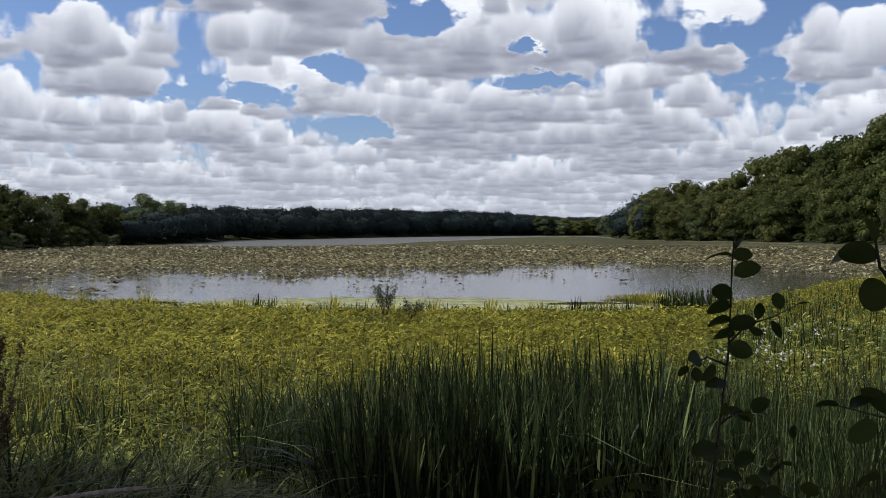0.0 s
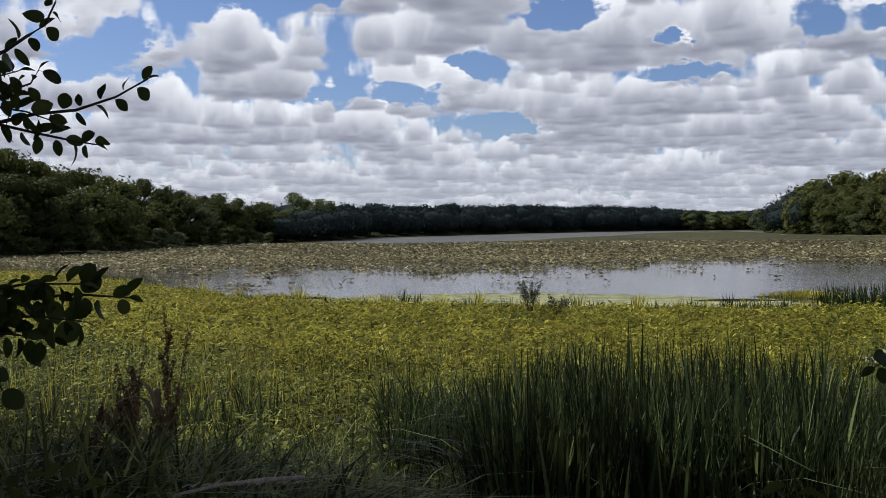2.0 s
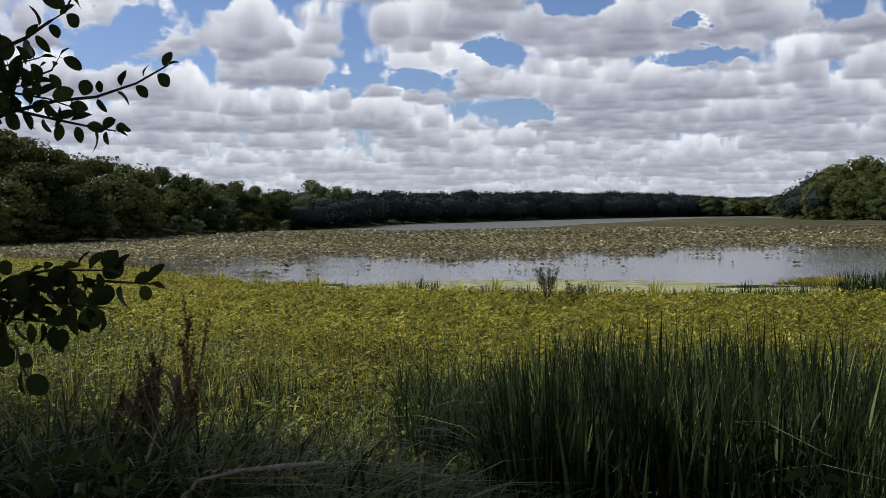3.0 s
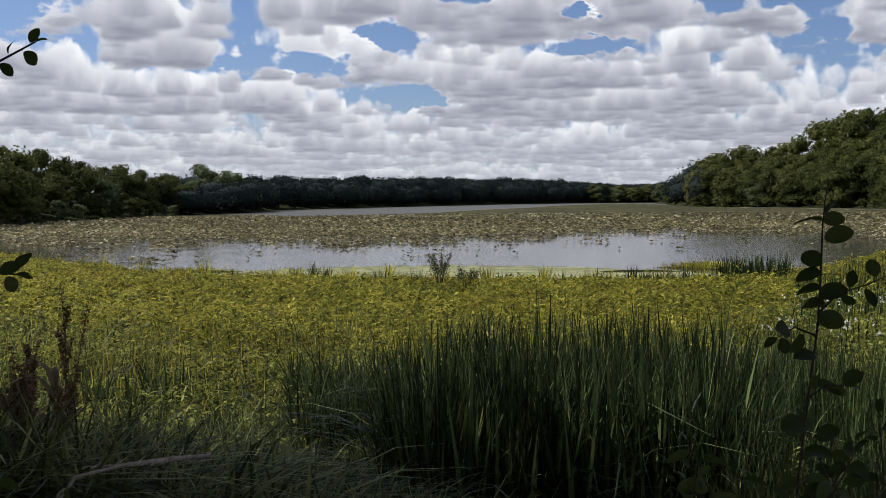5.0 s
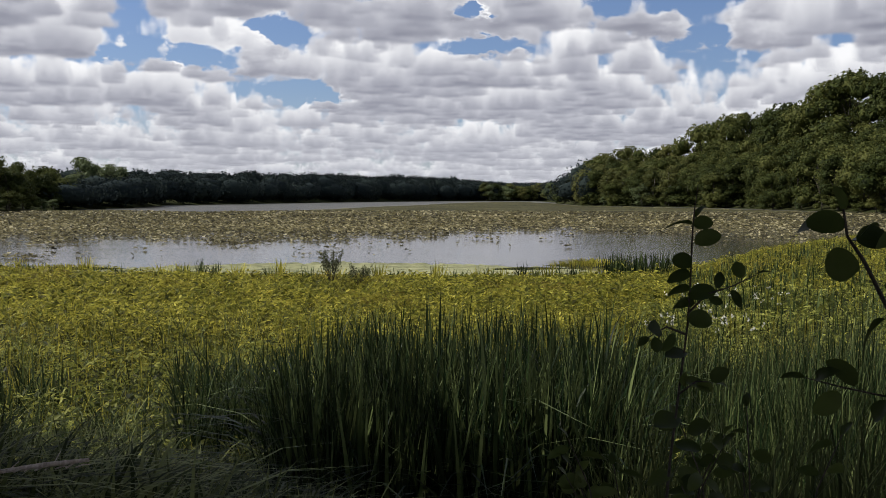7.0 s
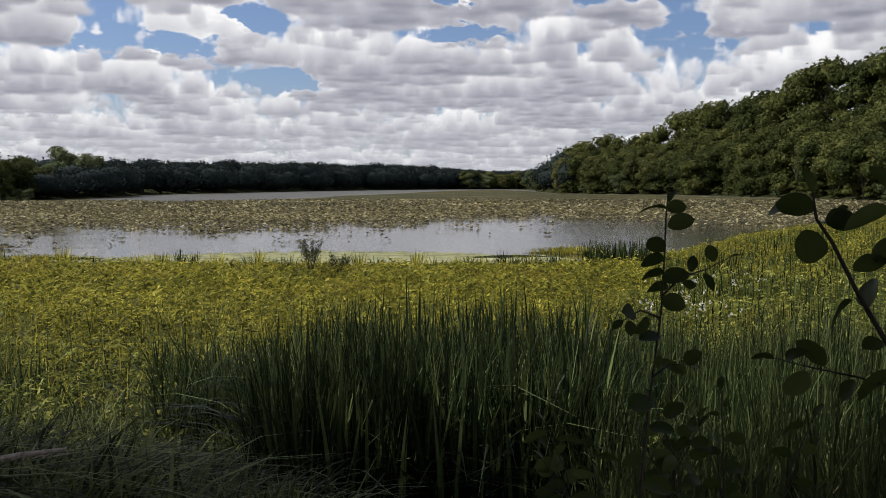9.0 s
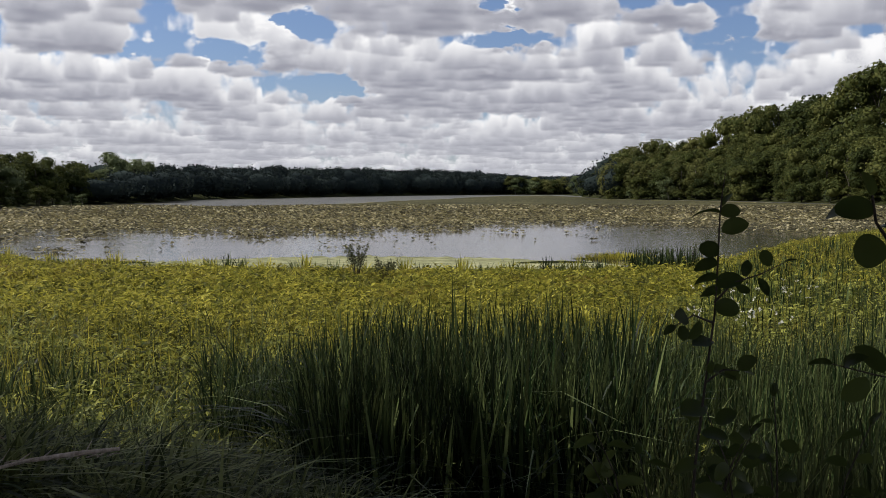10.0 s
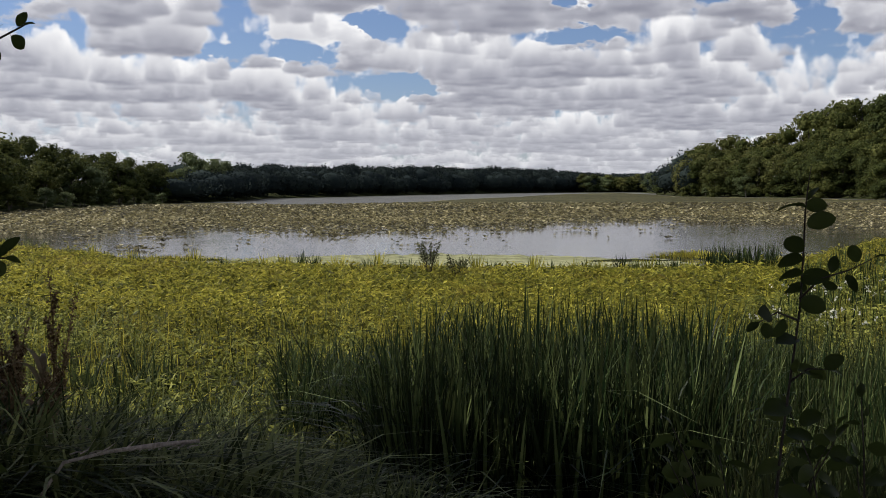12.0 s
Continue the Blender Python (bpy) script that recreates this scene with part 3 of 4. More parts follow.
def scatter(count, az0, az1, r0, r1, power=1.0):
    """Places spread over a sector; power above 1 crowds them towards the camera."""
    az = rng.uniform(az0, az1, count)
    s = rng.random(count) ** power
    hi = r1(az) if callable(r1) else r1
    r = np.sqrt(r0**2 + (hi**2 - r0**2) * s)
    return az, r


def build_meadow(count, each):
    """Knee-high smartweed: plants with a whorl of small pointed leaves over an uneven canopy, dark between them."""
    az, r = scatter(count, -36, 40, 9.0, lambda a: near_shore(a) + 0.6, 1.35)
    keep = ~in_cattails(az, r) | (rng.random(count) < 0.06)
    az, r = az[keep], r[keep]
    x, y = at(az, r)
    top = np.clip(0.62 + 0.40 * lumps(x, y, 0.35) + 0.50 * lumps(x, y, 1.2, 4.0), 0.2, 1.3) * rng.uniform(0.75, 1.15, len(x))
    top *= np.clip((near_shore(az) - r) / 10 + 0.15, 0.15, 1)
    # nearer plants take the greener copy that has shade in its colour
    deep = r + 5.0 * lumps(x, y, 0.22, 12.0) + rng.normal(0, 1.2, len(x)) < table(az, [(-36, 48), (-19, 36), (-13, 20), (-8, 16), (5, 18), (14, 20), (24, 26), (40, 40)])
    ground = ground_z(x, y)
    wide = rng.uniform(0.12, 0.30, len(x)) * np.clip(r / 22, 1, 1.5)
    x, y, r, top, deep, ground, wide = (np.repeat(q, each) for q in (x, y, r, top, deep, ground, wide))
    m = len(x)
    turn, out = rng.uniform(0, 6.28, m), np.sqrt(rng.random(m))
    x, y = x + np.cos(turn) * out * wide, y + np.sin(turn) * out * wide
    z = ground + top * np.clip(1.0 - 0.45 * out**2 - rng.random(m) ** 2 * 0.6, 0.08, 1)
    turn = turn + rng.normal(0, 0.5, m)
    along = np.stack([np.cos(turn), np.sin(turn), rng.normal(-0.05, 0.5, m)], 1)
    across = np.stack([-np.sin(turn), np.cos(turn), rng.normal(0, 0.45, m)], 1)
    size = rng.uniform(0.07, 0.19, m) * np.clip(r / 22, 1, 1.5)
    for chosen, mat, text in ((deep, GREEN_SHADED_WEED, "dense greener smartweed near the bank, shade put into its leaf colour"), (~deep, MEADOW, "dense yellow-green smartweed covering the marsh")):
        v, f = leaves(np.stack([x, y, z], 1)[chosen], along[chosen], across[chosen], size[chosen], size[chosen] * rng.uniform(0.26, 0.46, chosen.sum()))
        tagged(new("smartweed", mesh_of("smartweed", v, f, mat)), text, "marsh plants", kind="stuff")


def build_stems(count):
    """Upright stalks and narrow leaves among the smartweed."""
    az, r = scatter(count, -36, 40, 9.0, near_shore, 1.5)
    x, y = at(az, r)
    base = np.stack([x, y, ground_z(x, y)], 1)
    tall = (0.75 + 0.2 * lumps(x, y, 0.35)) * rng.uniform(0.7, 1.25, count) * np.clip((near_shore(az) - r) / 10 + 0.25, 0.25, 1)
    v, f = blades(base, tall, rng.uniform(0.012, 0.022, count), rng.normal(0, 0.18, count), rng.uniform(0, 0.5, count), rng.uniform(0, 6.28, count), 3)
    tagged(new("meadow_grass", mesh_of("meadow_grass", v, f, MEADOW)), "thin green grass stalks among the smartweed", "grass", kind="stuff")


def build_cattails(count):
    az = rng.uniform(-15.5, 7.0, count)
    r = rng.uniform(8.8, 14.2, count)
    keep = in_cattails(az, r)
    az, r = az[keep], r[keep]
    x, y = at(az, r)
    clump = lumps(x, y, 0.9, 8.0)
    keep = rng.random(len(x)) < 0.75 + 0.8 * clump
    x, y, az, r, clump = x[keep], y[keep], az[keep], r[keep], clump[keep]
    base = np.stack([x, y, ground_z(x, y)], 1)
    edge = np.clip(np.minimum(7.0 - az, az + 15.5) / 2.5, 0.35, 1)
    tall = (1.95 + 0.35 * clump + rng.normal(0, 0.18, len(x))) * (0.72 + 0.28 * edge)
    v, f = blades(base, tall, rng.uniform(0.024, 0.046, len(x)), np.abs(rng.normal(0.02, 0.13, len(x))), np.abs(rng.normal(0, 0.14, len(x))) + (rng.random(len(x)) < 0.12) * 0.7, rng.uniform(0, 6.28, len(x)), 5)
    tagged(new("cattails", mesh_of("cattails", v, f, CATTAIL)), "thick stand of tall green cattail leaves, dark gaps and sun glints put into their colour", "cattails", kind="stuff")


CATTAIL_LEAVES = []
for k in range(14):
    bend = (0.02 + 0.02 * (k % 7), 0.02 * (k % 5) + (0.75 if k % 7 == 6 else 0.0))
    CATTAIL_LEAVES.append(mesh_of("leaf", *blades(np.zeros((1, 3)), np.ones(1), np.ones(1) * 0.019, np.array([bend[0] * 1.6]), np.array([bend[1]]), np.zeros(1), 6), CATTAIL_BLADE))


def plant_cattails(count):
    """The cattails that stand nearest: each a fan of long upright leaves from one root."""
    g = np.random.default_rng(44)
    made = 0
    while made < count:
        az, r = g.uniform(-15.0, 6.8), 8.7 + 5.2 * g.random() ** 1.2
        if not in_cattails(np.array([az]), np.array([r]))[0]:
            continue
        x, y = at(az, r)
        clump = noise.fractal((x * 0.9, y * 0.9, 8.0), 1.0, 2.0, 4)
        if g.random() > 0.85 + 0.6 * clump:
            continue
        edge = min(1.0, max(0.35, min(7.0 - az, az + 15.5) / 2.5))
        tall = (1.98 + 0.35 * clump + g.normal(0, 0.14)) * (0.72 + 0.28 * edge)
        ob = thing("cattail_plant", (float(x), float(y), float(ground_z(x, y)) - 0.03))
        for k in range(11):
            t = 6.28 * k / 11 + g.uniform(-0.3, 0.3)
            leaf = part("leaf", CATTAIL_LEAVES[int(g.integers(0, 14))], ob)
            h = tall * g.uniform(0.62, 1.08)
            leaf.matrix_basis = pose(0.09 * math.cos(t), 0.09 * math.sin(t), 0, 0, g.normal(2.5, 3.5), math.degrees(t)) @ Matrix.Diagonal((h, h * g.uniform(0.75, 1.25), h, 1))
        tagged(ob, "tall green cattail with upright strap leaves, shade and sun glints put into their colour", "cattail", "cattails in the thick stand")
        made += 1


def grass_stand(name, label, category, mat, count, az0, az1, r0, r1, tall, width, lean, droop, power=1.0, seed=3.0, patchy=0.0):
    az, r = scatter(count, az0, az1, r0, r1, power)
    x, y = at(az, r)
    clump = lumps(x, y, 0.7, seed)
    keep = clump > patchy - 0.6
    x, y, clump = x[keep], y[keep], clump[keep]
    m = len(x)
    base = np.stack([x, y, ground_z(x, y)], 1)
    h = tall * (1 + 0.3 * clump) * rng.uniform(0.65, 1.2, m)
    v, f = blades(base, h, rng.uniform(0.7, 1.3, m) * width, np.abs(rng.normal(0, lean, m)), np.abs(rng.normal(droop, droop * 0.6, m)), rng.uniform(0, 6.28, m), 5)
    return tagged(new(name, mesh_of(name, v, f, mat)), label, category, kind="stuff")


build_meadow(24000, 14)
build_stems(20000)
build_cattails(2300)
plant_cattails(300)
grass_stand("sedge", "arching green sedge leaves in the foreground, shade put into their colour too", "sedge", SEDGE, 13000, 4, 40, 5.2, 13.5, 0.95, 0.026, 0.22, 0.85, 1.6)
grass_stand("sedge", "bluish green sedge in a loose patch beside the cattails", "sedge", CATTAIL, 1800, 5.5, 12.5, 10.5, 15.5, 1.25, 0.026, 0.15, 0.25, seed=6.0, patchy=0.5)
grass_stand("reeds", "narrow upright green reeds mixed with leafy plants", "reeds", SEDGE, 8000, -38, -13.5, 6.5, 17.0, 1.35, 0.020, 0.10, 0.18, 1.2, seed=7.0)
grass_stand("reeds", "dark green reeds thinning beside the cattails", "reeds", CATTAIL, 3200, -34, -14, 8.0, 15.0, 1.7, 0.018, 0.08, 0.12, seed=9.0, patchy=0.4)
grass_stand("tall_grass", "loose clumps of taller green grass in the marsh", "grass", SEDGE, 5200, -34, 38, 12.0, 26.0, 0.95, 0.018, 0.18, 0.3, 1.3, seed=15.0, patchy=0.62)
grass_stand("dry_grass", "pale dry grass blades bent over the shaded foreground", "grass", STRAW, 220, -32, 38, 5.6, 9.5, 0.95, 0.014, 0.35, 0.8)
grass_stand("shore_reeds", "dark green reeds standing at the water's edge", "reeds", CATTAIL, 3600, -34, -17, 24, lambda a: near_shore(a) * 0.78, 1.0, 0.035, 0.08, 0.10, 0.9, seed=2.0, patchy=0.45)
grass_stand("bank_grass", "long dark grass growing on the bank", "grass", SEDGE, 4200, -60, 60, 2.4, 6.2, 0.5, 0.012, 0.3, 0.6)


def grass_tuft(seed, mat, count, tall, spread, width):
    g = np.random.default_rng(seed)
    d, t = np.abs(g.normal(0, spread, count)), g.uniform(0, 6.28, count)
    base = np.stack([np.cos(t) * d, np.sin(t) * d, np.full(count, -0.05)], 1)
    v, f = blades(base, tall * g.uniform(0.5, 1.1, count), width * g.uniform(0.7, 1.3, count), np.abs(g.normal(0.12, 0.14, count)), np.abs(g.normal(0.1, 0.15, count)), t + g.normal(0, 0.5, count), 4)
    return mesh_of("grass_tuft", v, f, mat)


TUFTS = [grass_tuft(40 + k, (SEDGE, MEADOW, CATTAIL)[k % 3], 46, 1.0, 0.26, 0.032) for k in range(6)]


def plant_tuft(kind, az, r, tall, label, group):
    x, y = at(az, r)
    ob = new("grass_tuft", TUFTS[kind])
    ob.matrix_basis = pose(float(x), float(y), float(max(ground_z(x, y), 0.0)), 0, 0, float(rng.uniform(0, 360))) @ Matrix.Diagonal((1.1, 1.1, tall, 1))
    return tagged(ob, label, "grass", group)


for az in np.arange(-13.0, 29.0, 0.85):
    r = float(near_shore(az)) - rng.uniform(0.5, 4.5)
    plant_tuft(int(rng.integers(0, 6)), az + rng.uniform(-0.4, 0.4), r, rng.uniform(0.55, 1.1), "tuft of green grass at the edge of the marsh", "grass tufts along the shore")
# a small stand of young reeds among the smartweed
for k in range(10):
    plant_tuft(2 + 3 * (k % 2), 20.0 + rng.normal(0, 2.4), 15.5 + rng.normal(0, 1.2), rng.uniform(0.8, 1.2), "clump of young green reeds among the smartweed", "young reed clumps")
# dark reed clump at the shore, beside the grassy islet
for k in range(16):
    plant_tuft(2 + 3 * (k % 2), -13.2 - 0.22 * k + rng.uniform(-0.2, 0.2), 45 + rng.uniform(-2, 3), rng.uniform(1.2, 1.75), "clump of dark green reeds at the shore", "reed clumps at the shore")


def islet(x, y, long, wide, tall, turn, count, label):
    """A low hump of mud with grass on it, standing out of the duckweed."""
    u, w = np.meshgrid(np.linspace(0, 1, 7), np.linspace(0, 2 * math.pi, 25)[:-1], indexing="ij")
    rag = 1 + 0.18 * np.sin(3 * w + x) + 0.1 * np.sin(7 * w)
    px, py, pz = np.cos(w) * u * long / 2 * rag, np.sin(w) * u * wide / 2 * rag, 0.16 * (1 - u**2) - 0.04
    verts = np.stack([px, py, pz], -1).reshape(-1, 3)
    i, j = np.meshgrid(np.arange(6), np.arange(24), indexing="ij")
    faces = np.stack([i * 24 + j, i * 24 + (j + 1) % 24, (i + 1) * 24 + (j + 1) % 24, (i + 1) * 24 + j], -1).reshape(-1, 4)
    ob = thing("grassy_islet", (x, y, 0), turn)
    part("mud", mesh_of("mud", verts, faces[:, ::-1], SOIL, True), ob)
    t, d = rng.uniform(0, 6.28, count), np.sqrt(rng.random(count))
    base = np.stack([np.cos(t) * d * long / 2, np.sin(t) * d * wide / 2, np.full(count, 0.0)], 1)
    v, f = blades(base, tall * rng.uniform(0.5, 1.1, count) * (1.1 - 0.5 * d), rng.uniform(0.02, 0.04, count), np.abs(rng.normal(0.1, 0.2, count)), np.abs(rng.normal(0.3, 0.2, count)), t, 3)
    tagged(part("grass", mesh_of("grass", v, f, MEADOW), ob), kind="stuff")
    return tagged(ob, label, "islet")


islet(11.9, 55.5, 5.2, 3.2, 0.55, 5, 900, "low mud islet with bright green grass by the shore")
islet(7.6, 52.5, 5.5, 1.0, 0.16, 3, 300, "thin strip of mud and short grass in the duckweed")
islet(-17.5, 53.5, 6.0, 1.5, 0.38, -4, 500, "grassy strip of mud at the edge of the duckweed")
islet(-25.5, 57.0, 5.5, 1.4, 0.35, 6, 450, "grassy strip of mud at the edge of the duckweed")


def shrub(x, y, tall, wide, count, seed, label):
    g = np.random.default_rng(seed)
    ob = thing("bush", (x, y, float(ground_z(x, y)) - 0.05))
    pieces, spots = [], []
    for k in range(13):
        t = g.uniform(0, 6.28)
        tip = np.array([math.cos(t) * wide / 2 * g.uniform(0.2, 1), math.sin(t) * wide / 2 * g.uniform(0.2, 1), tall * g.uniform(0.6, 1.0)])
        mid = tip * [0.35, 0.35, 0.55]
        pieces.append(tube([(0.03 * math.cos(t), 0.03 * math.sin(t), 0), mid, tip], [0.016, 0.011, 0.004], 5))
        for s in g.random(count // 13) ** 0.7:
            spots.append(mid * (1 - s) + tip * s + g.normal(0, 0.07, 3))
    v, f = join(pieces)
    part("stems", mesh_of("stems", v, f, TWIG, True), ob)
    spots = np.array(spots)
    d = g.normal(size=(len(spots), 3))
    size = g.uniform(0.05, 0.11, len(spots))
    v, f = leaves(spots, d, g.normal(size=d.shape), size, size * 0.4)
    part("foliage", mesh_of("foliage", v, f, BUSH_LEAF), ob)
    return tagged(ob, label, "bush")


shrub(-2.35, 38.6, 1.9, 1.15, 1250, 61, "dark twiggy bush standing above the marsh plants")
shrub(-1.2, 38.8, 1.2, 1.4, 800, 62, "low dark bush beside a taller one in the marsh")

# a drift of small white flower heads
def build_flowers(count):
    az, r = rng.normal(-19.5, 2.0, count), rng.uniform(20, 30, count)
    x, y = at(az, r)
    z = ground_z(x, y) + rng.uniform(0.85, 1.15, count)
    pieces = []
    for k in range(5):
        d = rng.normal(0, 0.03, (count, 3))
        size = rng.uniform(0.035, 0.07, count)
        pieces.append(leaves(np.stack([x, y, z], 1) + d, rng.normal(size=(count, 3)), rng.normal(size=(count, 3)), size, size))
    v, f = join(pieces)
    tagged(new("white_flowers", mesh_of("white_flowers", v, f, FLOWER)), "small white flower heads scattered over the marsh", "flowers", kind="stuff")


build_flowers(60)

# ---- dock stalks and dead branch in the foreground ----
def dock_plant(x, y, tall, lean, seed, label, stalks=5):
    g = np.random.default_rng(seed)
    ob = thing("dock_plant", (x, y, float(ground_z(x, y)) - 0.05))
    for k in range(stalks):
        t, h = 6.28 * k / stalks + g.uniform(-0.4, 0.4), tall * (1.0 - 0.085 * k)
        tip = np.array([lean * h + 0.16 * math.cos(t) * (k > 0), 0.2 * math.sin(t), h])
        bend = np.array([0.09 * math.cos(t + 1), 0.09 * math.sin(t + 1), 0])
        line = lambda s: tip * s + bend * (1 - s) * s * 4
        points = [line(s) for s in np.linspace(0, 1, 7)]
        stem = part("stalk", mesh_of("stalk", *tube(points, [0.009, 0.008, 0.007, 0.006, 0.005, 0.004, 0.002], 6), RUST, True), ob)
        for twig in range(7):
            s0 = g.uniform(0.45, 0.88)
            a, w = line(s0), g.uniform(0, 6.28)
            end = a + np.array([0.07 * math.cos(w), 0.07 * math.sin(w), g.uniform(0.14, 0.24)]) * (1.25 - s0) * 1.6
            part("side_shoot", mesh_of("side_shoot", *tube([a, (a + end) / 2 + [0.012 * math.cos(w), 0.012 * math.sin(w), 0], end], [0.004, 0.003, 0.0015], 5), RUST, True), stem)
            m = 110
            q = a + (end - a) * g.random((m, 1)) + g.normal(0, 0.010, (m, 3))
            size = g.uniform(0.010, 0.026, m)
            tagged(part("seed_head", mesh_of("seed_head", *leaves(q, g.normal(size=(m, 3)), g.normal(size=(m, 3)), size, size * 0.8), RUST), stem), kind="stuff")
        m = 260
        s = g.uniform(0.5, 1.0, m)
        q = np.array([line(v) for v in s]) + g.normal(0, 0.013, (m, 3))
        size = g.uniform(0.010, 0.026, m)
        tagged(part("seed_head", mesh_of("seed_head", *leaves(q, g.normal(size=(m, 3)), g.normal(size=(m, 3)), size, size * 0.8), RUST), stem), kind="stuff")
    for k in range(14):
        t, z = g.uniform(0, 6.28), g.uniform(0.25, 0.75) * tall
        base = np.array([[lean * z + 0.03 * math.cos(t), 0.03 * math.sin(t), z]])
        me = mesh_of("leaf", *blades(base, np.array([g.uniform(0.16, 0.3)]), np.array([g.uniform(0.03, 0.05)]), np.array([0.5]), np.array([1.1]), np.array([t]), 5), STRAW if k % 2 else RUST)
        part("leaf", me, ob)
    return tagged(ob, label, "dock")


dock_plant(-2.95, 5.86, 1.85, 0.11, 71, "rusty brown dock stalks with dry seed heads")
dock_plant(-3.2, 5.95, 1.45, 0.02, 72, "dried dock stalks with brown curled seed clusters")
dock_plant(-3.0, 5.6, 1.3, 0.06, 73, "short dried dock stalks with pale curled leaves", 4)


def dead_branch():
    ob = thing("dead_branch", (-1.74, 4.51, 2.73), 14, 0.75)
    part("stem", mesh_of("stem", *tube([(-0.80, 0.05, -0.95), (-0.66, 0.03, -0.40), (-0.42, 0, -0.05), (-0.15, 0.02, 0.0), (0.15, 0.0, 0.03), (0.42, -0.03, 0.05)], [0.014, 0.013, 0.012, 0.013, 0.017, 0.012], 7), DEAD, True), ob)
    g = np.random.default_rng(5)
    for k in range(13):
        s = -0.38 + 0.06 * k
        side = 1 if k % 2 else -1
        tip = (s + 0.09, side * 0.03, 0.03 + 0.07 * g.random() * (1 if side > 0 else -0.3))
        part("twig", mesh_of("twig", *tube([(s, 0, 0), ((s + tip[0]) / 2, side * 0.02, 0.02), tip], [0.006, 0.005, 0.002], 5), DEAD, True), ob)
    return tagged(ob, "weathered pale dead branch bent over the grass", "branch")


dead_branch()


# ---- leafy branches close to the camera ----
def broad_leaf(name, length, width, curl):
    """A pointed oval leaf with a folded midrib and a short stalk, along +y from its base."""
    verts, faces = [], []
    steps = 9
    for i in range(steps + 1):
        s = i / steps
        half = width / 2 * math.sin(math.pi * min(1, s * 0.97 + 0.03)) ** 0.62
        y = length * s
        droop = -curl * length * s * s
        wave = 0.02 * length * math.sin(9 * s)
        verts += [(-half, y, droop + half * 0.28 + wave), (0, y, droop), (half, y, droop + half * 0.28 - wave)]
        if i:
            o = 3 * i
            faces += [(o - 3, o - 2, o + 1, o), (o - 2, o - 1, o + 2, o + 1)]
    stalk_v, stalk_f = tube([(0, -0.22 * length, 0), (0, 0, 0)], [width * 0.018, width * 0.014], 4)
    v, f = join([(np.array(verts), np.array(faces)), (stalk_v, stalk_f)])
    return mesh_of(name, v, f, BROAD_LEAF, True)


LEAF_SHAPES = [broad_leaf("leaf", 1.0, 0.72, 0.15), broad_leaf("leaf", 1.0, 0.60, 0.35), broad_leaf("leaf", 1.0, 0.84, 0.05), broad_leaf("leaf", 1.0, 0.48, 0.6)]


def hang_leaf(parent, place, way, size, kind, roll=0.0):
    """A leaf whose stalk end is at place and that points along way."""
    d = Vector(way).normalized()
    turn = d.to_track_quat("Y", "Z").to_matrix().to_4x4() @ Matrix.Rotation(roll, 4, "Y")
    ob = part("leaf", LEAF_SHAPES[kind], parent)
    ob.matrix_basis = Matrix.Translation(place) @ turn @ Matrix.Diagonal((size, size, size, 1))
    return ob


def leafy_twig(ob, points, girth, size, gap, seed, name="twig", spread=1.0, down=0.45, skip=0.0):
    """A twig along the points with leaves set alternately on it."""
    g = np.random.default_rng(seed)
    me = mesh_of(name, *tube(points, np.linspace(girth, girth * 0.35, len(points)), 6), TWIG, True)
    part(name, me, ob)
    pts = [Vector(p) for p in points]
    total = sum((b - a).length for a, b in zip(pts, pts[1:]))
    along, side = skip, 1
    while along < total:
        left = along
        for a, b in zip(pts, pts[1:]):
            if left <= (b - a).length:
                break
            left -= (b - a).length
        d = (b - a).normalized()
        p = a + d * left
        out = d.cross(Vector((0, 1, 0.1))).normalized() * side
        w = d * 0.5 + out * spread + Vector((g.normal(0, 0.25), g.normal(0, 0.45), -down + g.normal(0, 0.3)))
        s = size * g.uniform(0.7, 1.25)
        hang_leaf(ob, p + w.normalized() * s * 0.2, w, s, int(g.integers(0, 4)), g.choice([-1, 1]) * g.uniform(0.6, 1.7))
        along += gap * g.uniform(0.6, 1.4)
        side = -side
    hang_leaf(ob, pts[-1], pts[-1] - pts[-2], size * 0.7, 1, g.uniform(-1, 1))


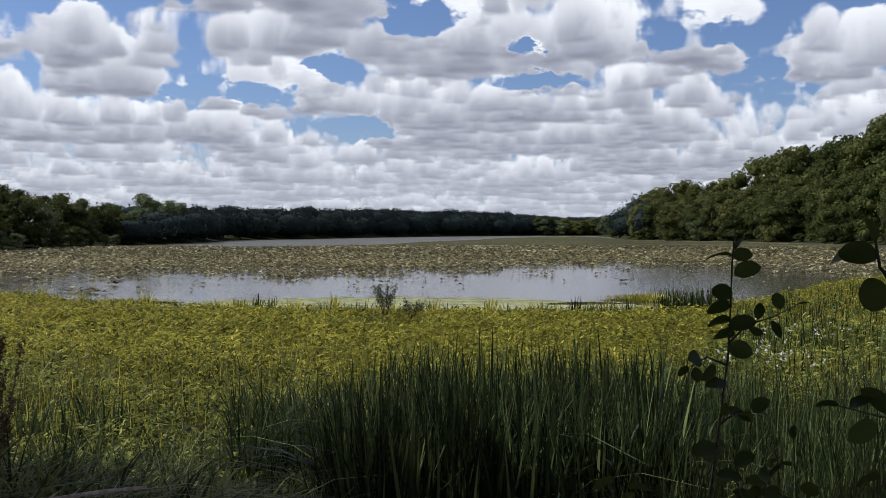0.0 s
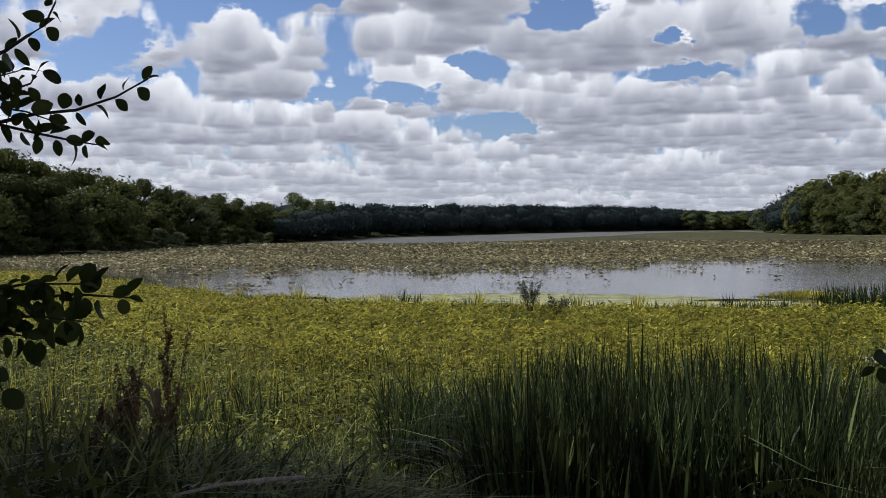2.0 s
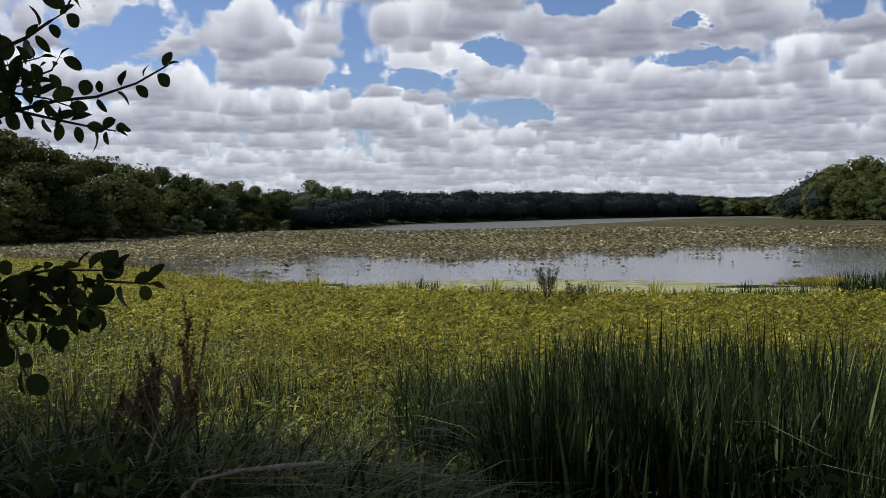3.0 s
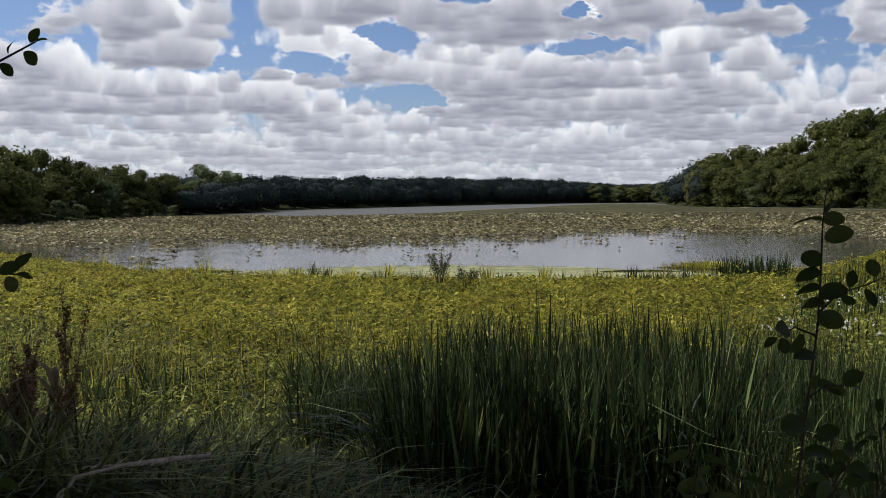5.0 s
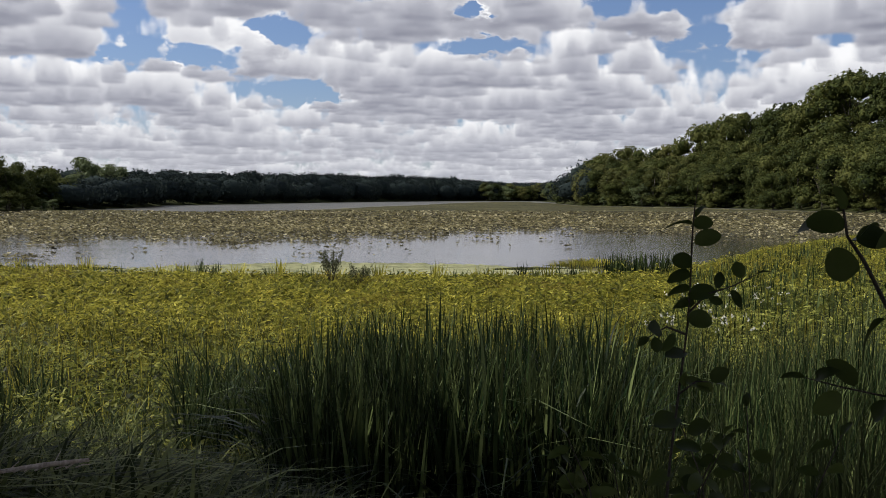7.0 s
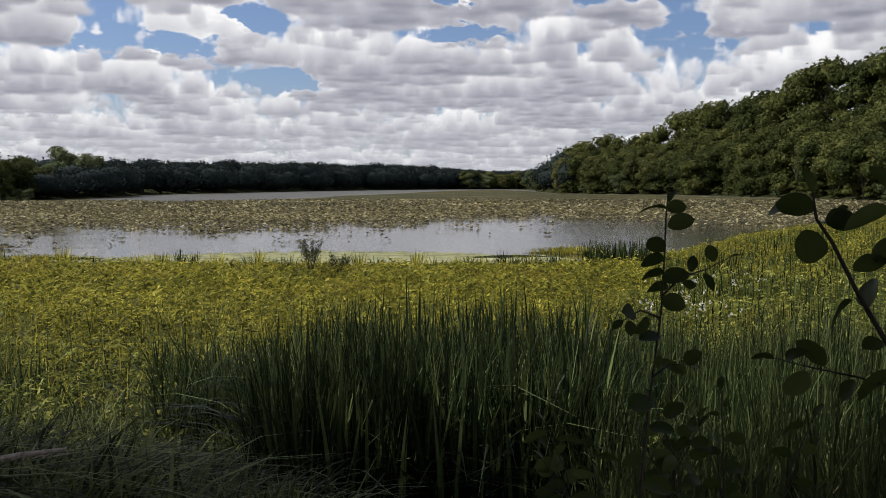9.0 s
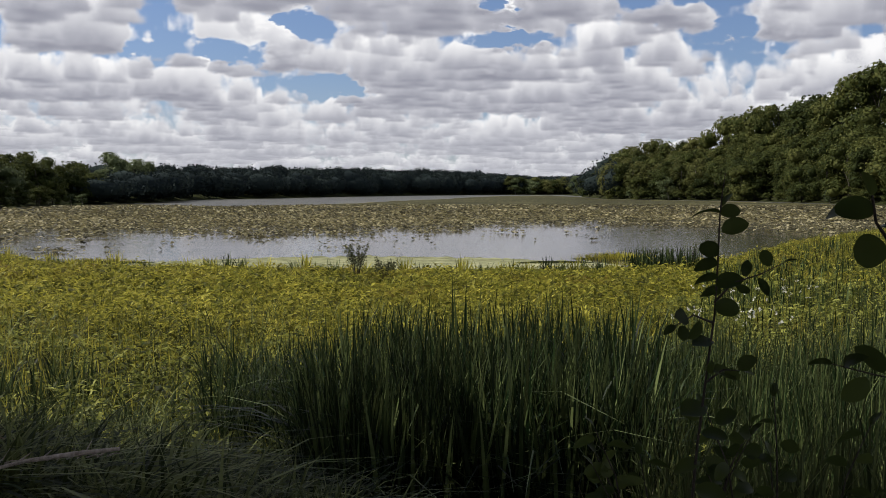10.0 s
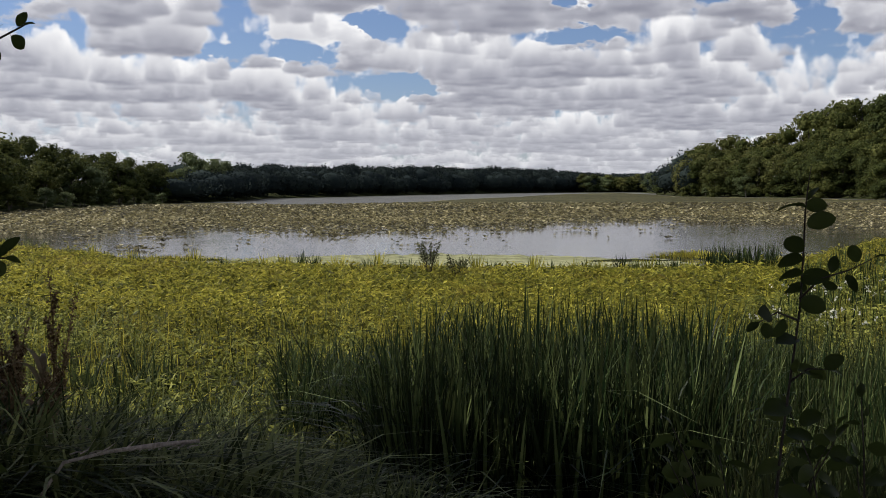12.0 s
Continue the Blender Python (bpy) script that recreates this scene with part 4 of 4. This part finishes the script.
def overhanging_branches():
    ob = thing("overhanging_tree", (0, 0, 0))
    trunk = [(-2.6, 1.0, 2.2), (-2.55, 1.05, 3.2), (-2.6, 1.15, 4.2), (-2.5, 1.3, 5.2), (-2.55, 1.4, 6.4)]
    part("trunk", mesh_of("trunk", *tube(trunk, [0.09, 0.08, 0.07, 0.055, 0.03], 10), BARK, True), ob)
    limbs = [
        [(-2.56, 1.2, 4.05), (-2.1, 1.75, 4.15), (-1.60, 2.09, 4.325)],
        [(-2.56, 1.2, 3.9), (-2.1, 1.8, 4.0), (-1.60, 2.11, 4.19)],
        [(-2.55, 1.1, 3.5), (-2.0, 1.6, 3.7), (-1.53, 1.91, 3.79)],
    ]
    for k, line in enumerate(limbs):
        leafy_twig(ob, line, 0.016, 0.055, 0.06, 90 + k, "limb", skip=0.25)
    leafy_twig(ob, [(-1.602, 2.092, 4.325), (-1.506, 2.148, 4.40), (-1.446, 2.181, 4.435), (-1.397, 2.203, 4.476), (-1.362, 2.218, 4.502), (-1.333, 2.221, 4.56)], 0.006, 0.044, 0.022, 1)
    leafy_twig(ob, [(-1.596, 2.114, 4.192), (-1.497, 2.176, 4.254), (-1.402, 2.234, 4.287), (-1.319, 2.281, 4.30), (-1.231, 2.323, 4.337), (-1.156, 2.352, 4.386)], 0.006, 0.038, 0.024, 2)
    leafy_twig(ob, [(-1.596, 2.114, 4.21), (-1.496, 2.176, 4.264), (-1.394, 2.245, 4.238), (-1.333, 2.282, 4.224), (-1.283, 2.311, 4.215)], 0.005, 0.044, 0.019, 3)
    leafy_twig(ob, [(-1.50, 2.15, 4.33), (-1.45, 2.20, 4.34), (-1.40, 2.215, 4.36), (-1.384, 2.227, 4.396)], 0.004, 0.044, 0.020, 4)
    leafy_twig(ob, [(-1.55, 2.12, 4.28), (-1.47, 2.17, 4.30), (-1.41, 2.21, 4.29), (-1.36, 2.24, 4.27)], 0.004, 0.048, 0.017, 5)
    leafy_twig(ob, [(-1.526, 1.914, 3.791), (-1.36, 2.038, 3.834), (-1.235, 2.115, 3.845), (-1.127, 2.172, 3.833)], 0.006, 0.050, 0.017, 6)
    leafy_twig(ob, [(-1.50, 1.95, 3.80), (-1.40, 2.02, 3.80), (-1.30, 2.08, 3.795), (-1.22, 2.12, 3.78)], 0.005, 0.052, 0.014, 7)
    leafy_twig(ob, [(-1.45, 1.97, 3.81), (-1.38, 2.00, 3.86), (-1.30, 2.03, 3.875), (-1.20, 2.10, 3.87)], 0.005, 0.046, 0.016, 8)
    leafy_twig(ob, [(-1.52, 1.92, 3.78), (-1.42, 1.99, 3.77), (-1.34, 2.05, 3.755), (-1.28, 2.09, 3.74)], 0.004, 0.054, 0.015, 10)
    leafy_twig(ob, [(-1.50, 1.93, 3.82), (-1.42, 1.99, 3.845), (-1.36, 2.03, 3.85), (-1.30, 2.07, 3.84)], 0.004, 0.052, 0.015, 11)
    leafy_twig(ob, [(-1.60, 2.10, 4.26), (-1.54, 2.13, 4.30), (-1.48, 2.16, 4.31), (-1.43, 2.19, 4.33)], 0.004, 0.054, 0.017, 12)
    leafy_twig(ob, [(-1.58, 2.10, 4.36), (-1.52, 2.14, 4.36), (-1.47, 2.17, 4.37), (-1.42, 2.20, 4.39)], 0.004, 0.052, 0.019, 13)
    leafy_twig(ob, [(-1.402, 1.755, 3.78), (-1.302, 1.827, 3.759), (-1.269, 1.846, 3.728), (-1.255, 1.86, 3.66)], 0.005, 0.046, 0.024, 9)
    return tagged(ob, "leafy tree with thin twigs hanging over the bank", "tree")


def sapling():
    ob = thing("sapling", (0, 0, 0))
    stem = [(0.56, 2.03, 2.30), (0.576, 2.064, 3.315), (0.595, 2.094, 3.43), (0.62, 2.121, 3.574), (0.643, 2.138, 3.721), (0.651, 2.147, 3.833), (0.655, 2.151, 3.935), (0.659, 2.151, 3.982), (0.665, 2.148, 4.034)]
    part("stem", mesh_of("stem", *tube(stem, [0.005, 0.0034, 0.003, 0.0027, 0.0024, 0.0022, 0.0019, 0.0015, 0.0008], 7), TWIG, True), ob)
    # leaf base, the way it points, length, shape
    for place, w, size, kind, roll in (
        ((0.655, 2.15, 3.945), (0.9, -0.2, 0.1), 0.045, 2, 1.0), ((0.66, 2.15, 3.905), (0.9, -0.3, 0.35), 0.060, 0, 1.1),
        ((0.655, 2.15, 3.945), (-1.0, 0.1, 0.35), 0.060, 3, 0.3), ((0.66, 2.15, 3.96), (0.3, 0.0, 0.9), 0.035, 3, 0.6),
        ((0.65, 2.145, 3.85), (-0.7, -0.1, 0.45), 0.050, 2, 1.0), ((0.65, 2.145, 3.83), (-1.0, -0.2, -0.05), 0.062, 0, 0.9),
        ((0.648, 2.14, 3.80), (-1.0, -0.1, 0.05), 0.058, 1, 0.8), ((0.645, 2.14, 3.765), (-0.9, -0.3, 0.15), 0.050, 1, 0.9),
        ((0.645, 2.14, 3.785), (0.9, -0.2, 0.3), 0.062, 0, 0.9), ((0.643, 2.138, 3.74), (0.8, -0.3, -0.2), 0.055, 2, 1.0),
    ):
        hang_leaf(ob, place, w, size, kind, roll)
    leafy_twig(ob, [(0.643, 2.141, 3.746), (0.682, 2.133, 3.79), (0.737, 2.115, 3.811), (0.78, 2.101, 3.836)], 0.003, 0.050, 0.030, 21, skip=0.03)
    leafy_twig(ob, [(0.640, 2.135, 3.70), (0.59, 2.12, 3.72), (0.545, 2.10, 3.70)], 0.003, 0.045, 0.030, 22, skip=0.03)
    leafy_twig(ob, [(0.62, 2.12, 3.57), (0.655, 2.11, 3.60), (0.69, 2.10, 3.60)], 0.003, 0.045, 0.030, 23, skip=0.02)
    for k, z in enumerate((3.66, 3.60, 3.52, 3.46, 3.40, 3.34, 3.28, 3.2, 3.1)):
        side = 1 if k % 2 else -1
        hang_leaf(ob, (0.60 + (z - 3.4) * 0.15, 2.11 + (z - 3.5) * 0.15, z), (side, -0.4, -0.1 * (k % 3)), 0.055 + 0.006 * (k % 3), k % 3, 0.5 * side)
    return tagged(ob, "slim young tree with oval dark green leaves", "sapling")


def shrub_close():
    ob = thing("leafy_shrub", (0, 0, 0))
    leafy_twig(ob, [(0.95, 1.45, 2.35), (0.90, 1.47, 3.3), (0.851, 1.493, 3.674), (0.817, 1.529, 3.755), (0.789, 1.553, 3.816), (0.754, 1.579, 3.903), (0.732, 1.591, 3.941), (0.726, 1.595, 3.986)], 0.006, 0.058, 0.036, 31, "stem", skip=0.95)
    leafy_twig(ob, [(0.88, 1.475, 3.58), (0.831, 1.504, 3.672), (0.783, 1.534, 3.685), (0.721, 1.568, 3.695), (0.667, 1.596, 3.707)], 0.003, 0.052, 0.040, 32, skip=0.06)
    leafy_twig(ob, [(0.90, 1.47, 3.55), (0.89, 1.49, 3.75), (0.87, 1.52, 3.90), (0.83, 1.55, 3.995)], 0.004, 0.060, 0.040, 33, skip=0.12)
    hang_leaf(ob, (0.728, 1.594, 3.955), (-0.9, 0.1, 0.25), 0.066, 0, 1.0)
    hang_leaf(ob, (0.745, 1.585, 3.935), (0.9, 0.0, 0.1), 0.055, 2, 1.0)
    return tagged(ob, "leafy shrub with broad dark oval leaves", "shrub")


def undergrowth(x, y, seed, count, top, label):
    g = np.random.default_rng(seed)
    ob = thing("undergrowth_plant", (x, y, float(ground_z(x, y)) - 0.03))
    floor_z = float(ground_z(x, y)) - 0.03
    for k in range(count):
        t, h = g.uniform(0, 6.28), (top - floor_z) * g.uniform(0.75, 1.0)
        dx, dy = 0.16 * math.cos(t), 0.16 * math.sin(t)
        leafy_twig(ob, [(dx * 0.2, dy * 0.2, 0), (dx * 0.6, dy * 0.6, h * 0.5), (dx, dy, h * 0.85), (dx * 1.4, dy * 1.4, h)], 0.004, 0.062, 0.05, seed * 10 + k, "stem", skip=h * 0.45, down=0.25)
    return tagged(ob, label, "plant")


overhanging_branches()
sapling()
shrub_close()
undergrowth(0.72, 2.75, 81, 6, 3.42, "low broad-leaved plant in the shade of the bank")
undergrowth(0.98, 2.55, 82, 6, 3.40, "low broad-leaved plant in the shade of the bank")
undergrowth(-1.75, 3.0, 83, 6, 3.30, "low broad-leaved plant in the shade of the bank")
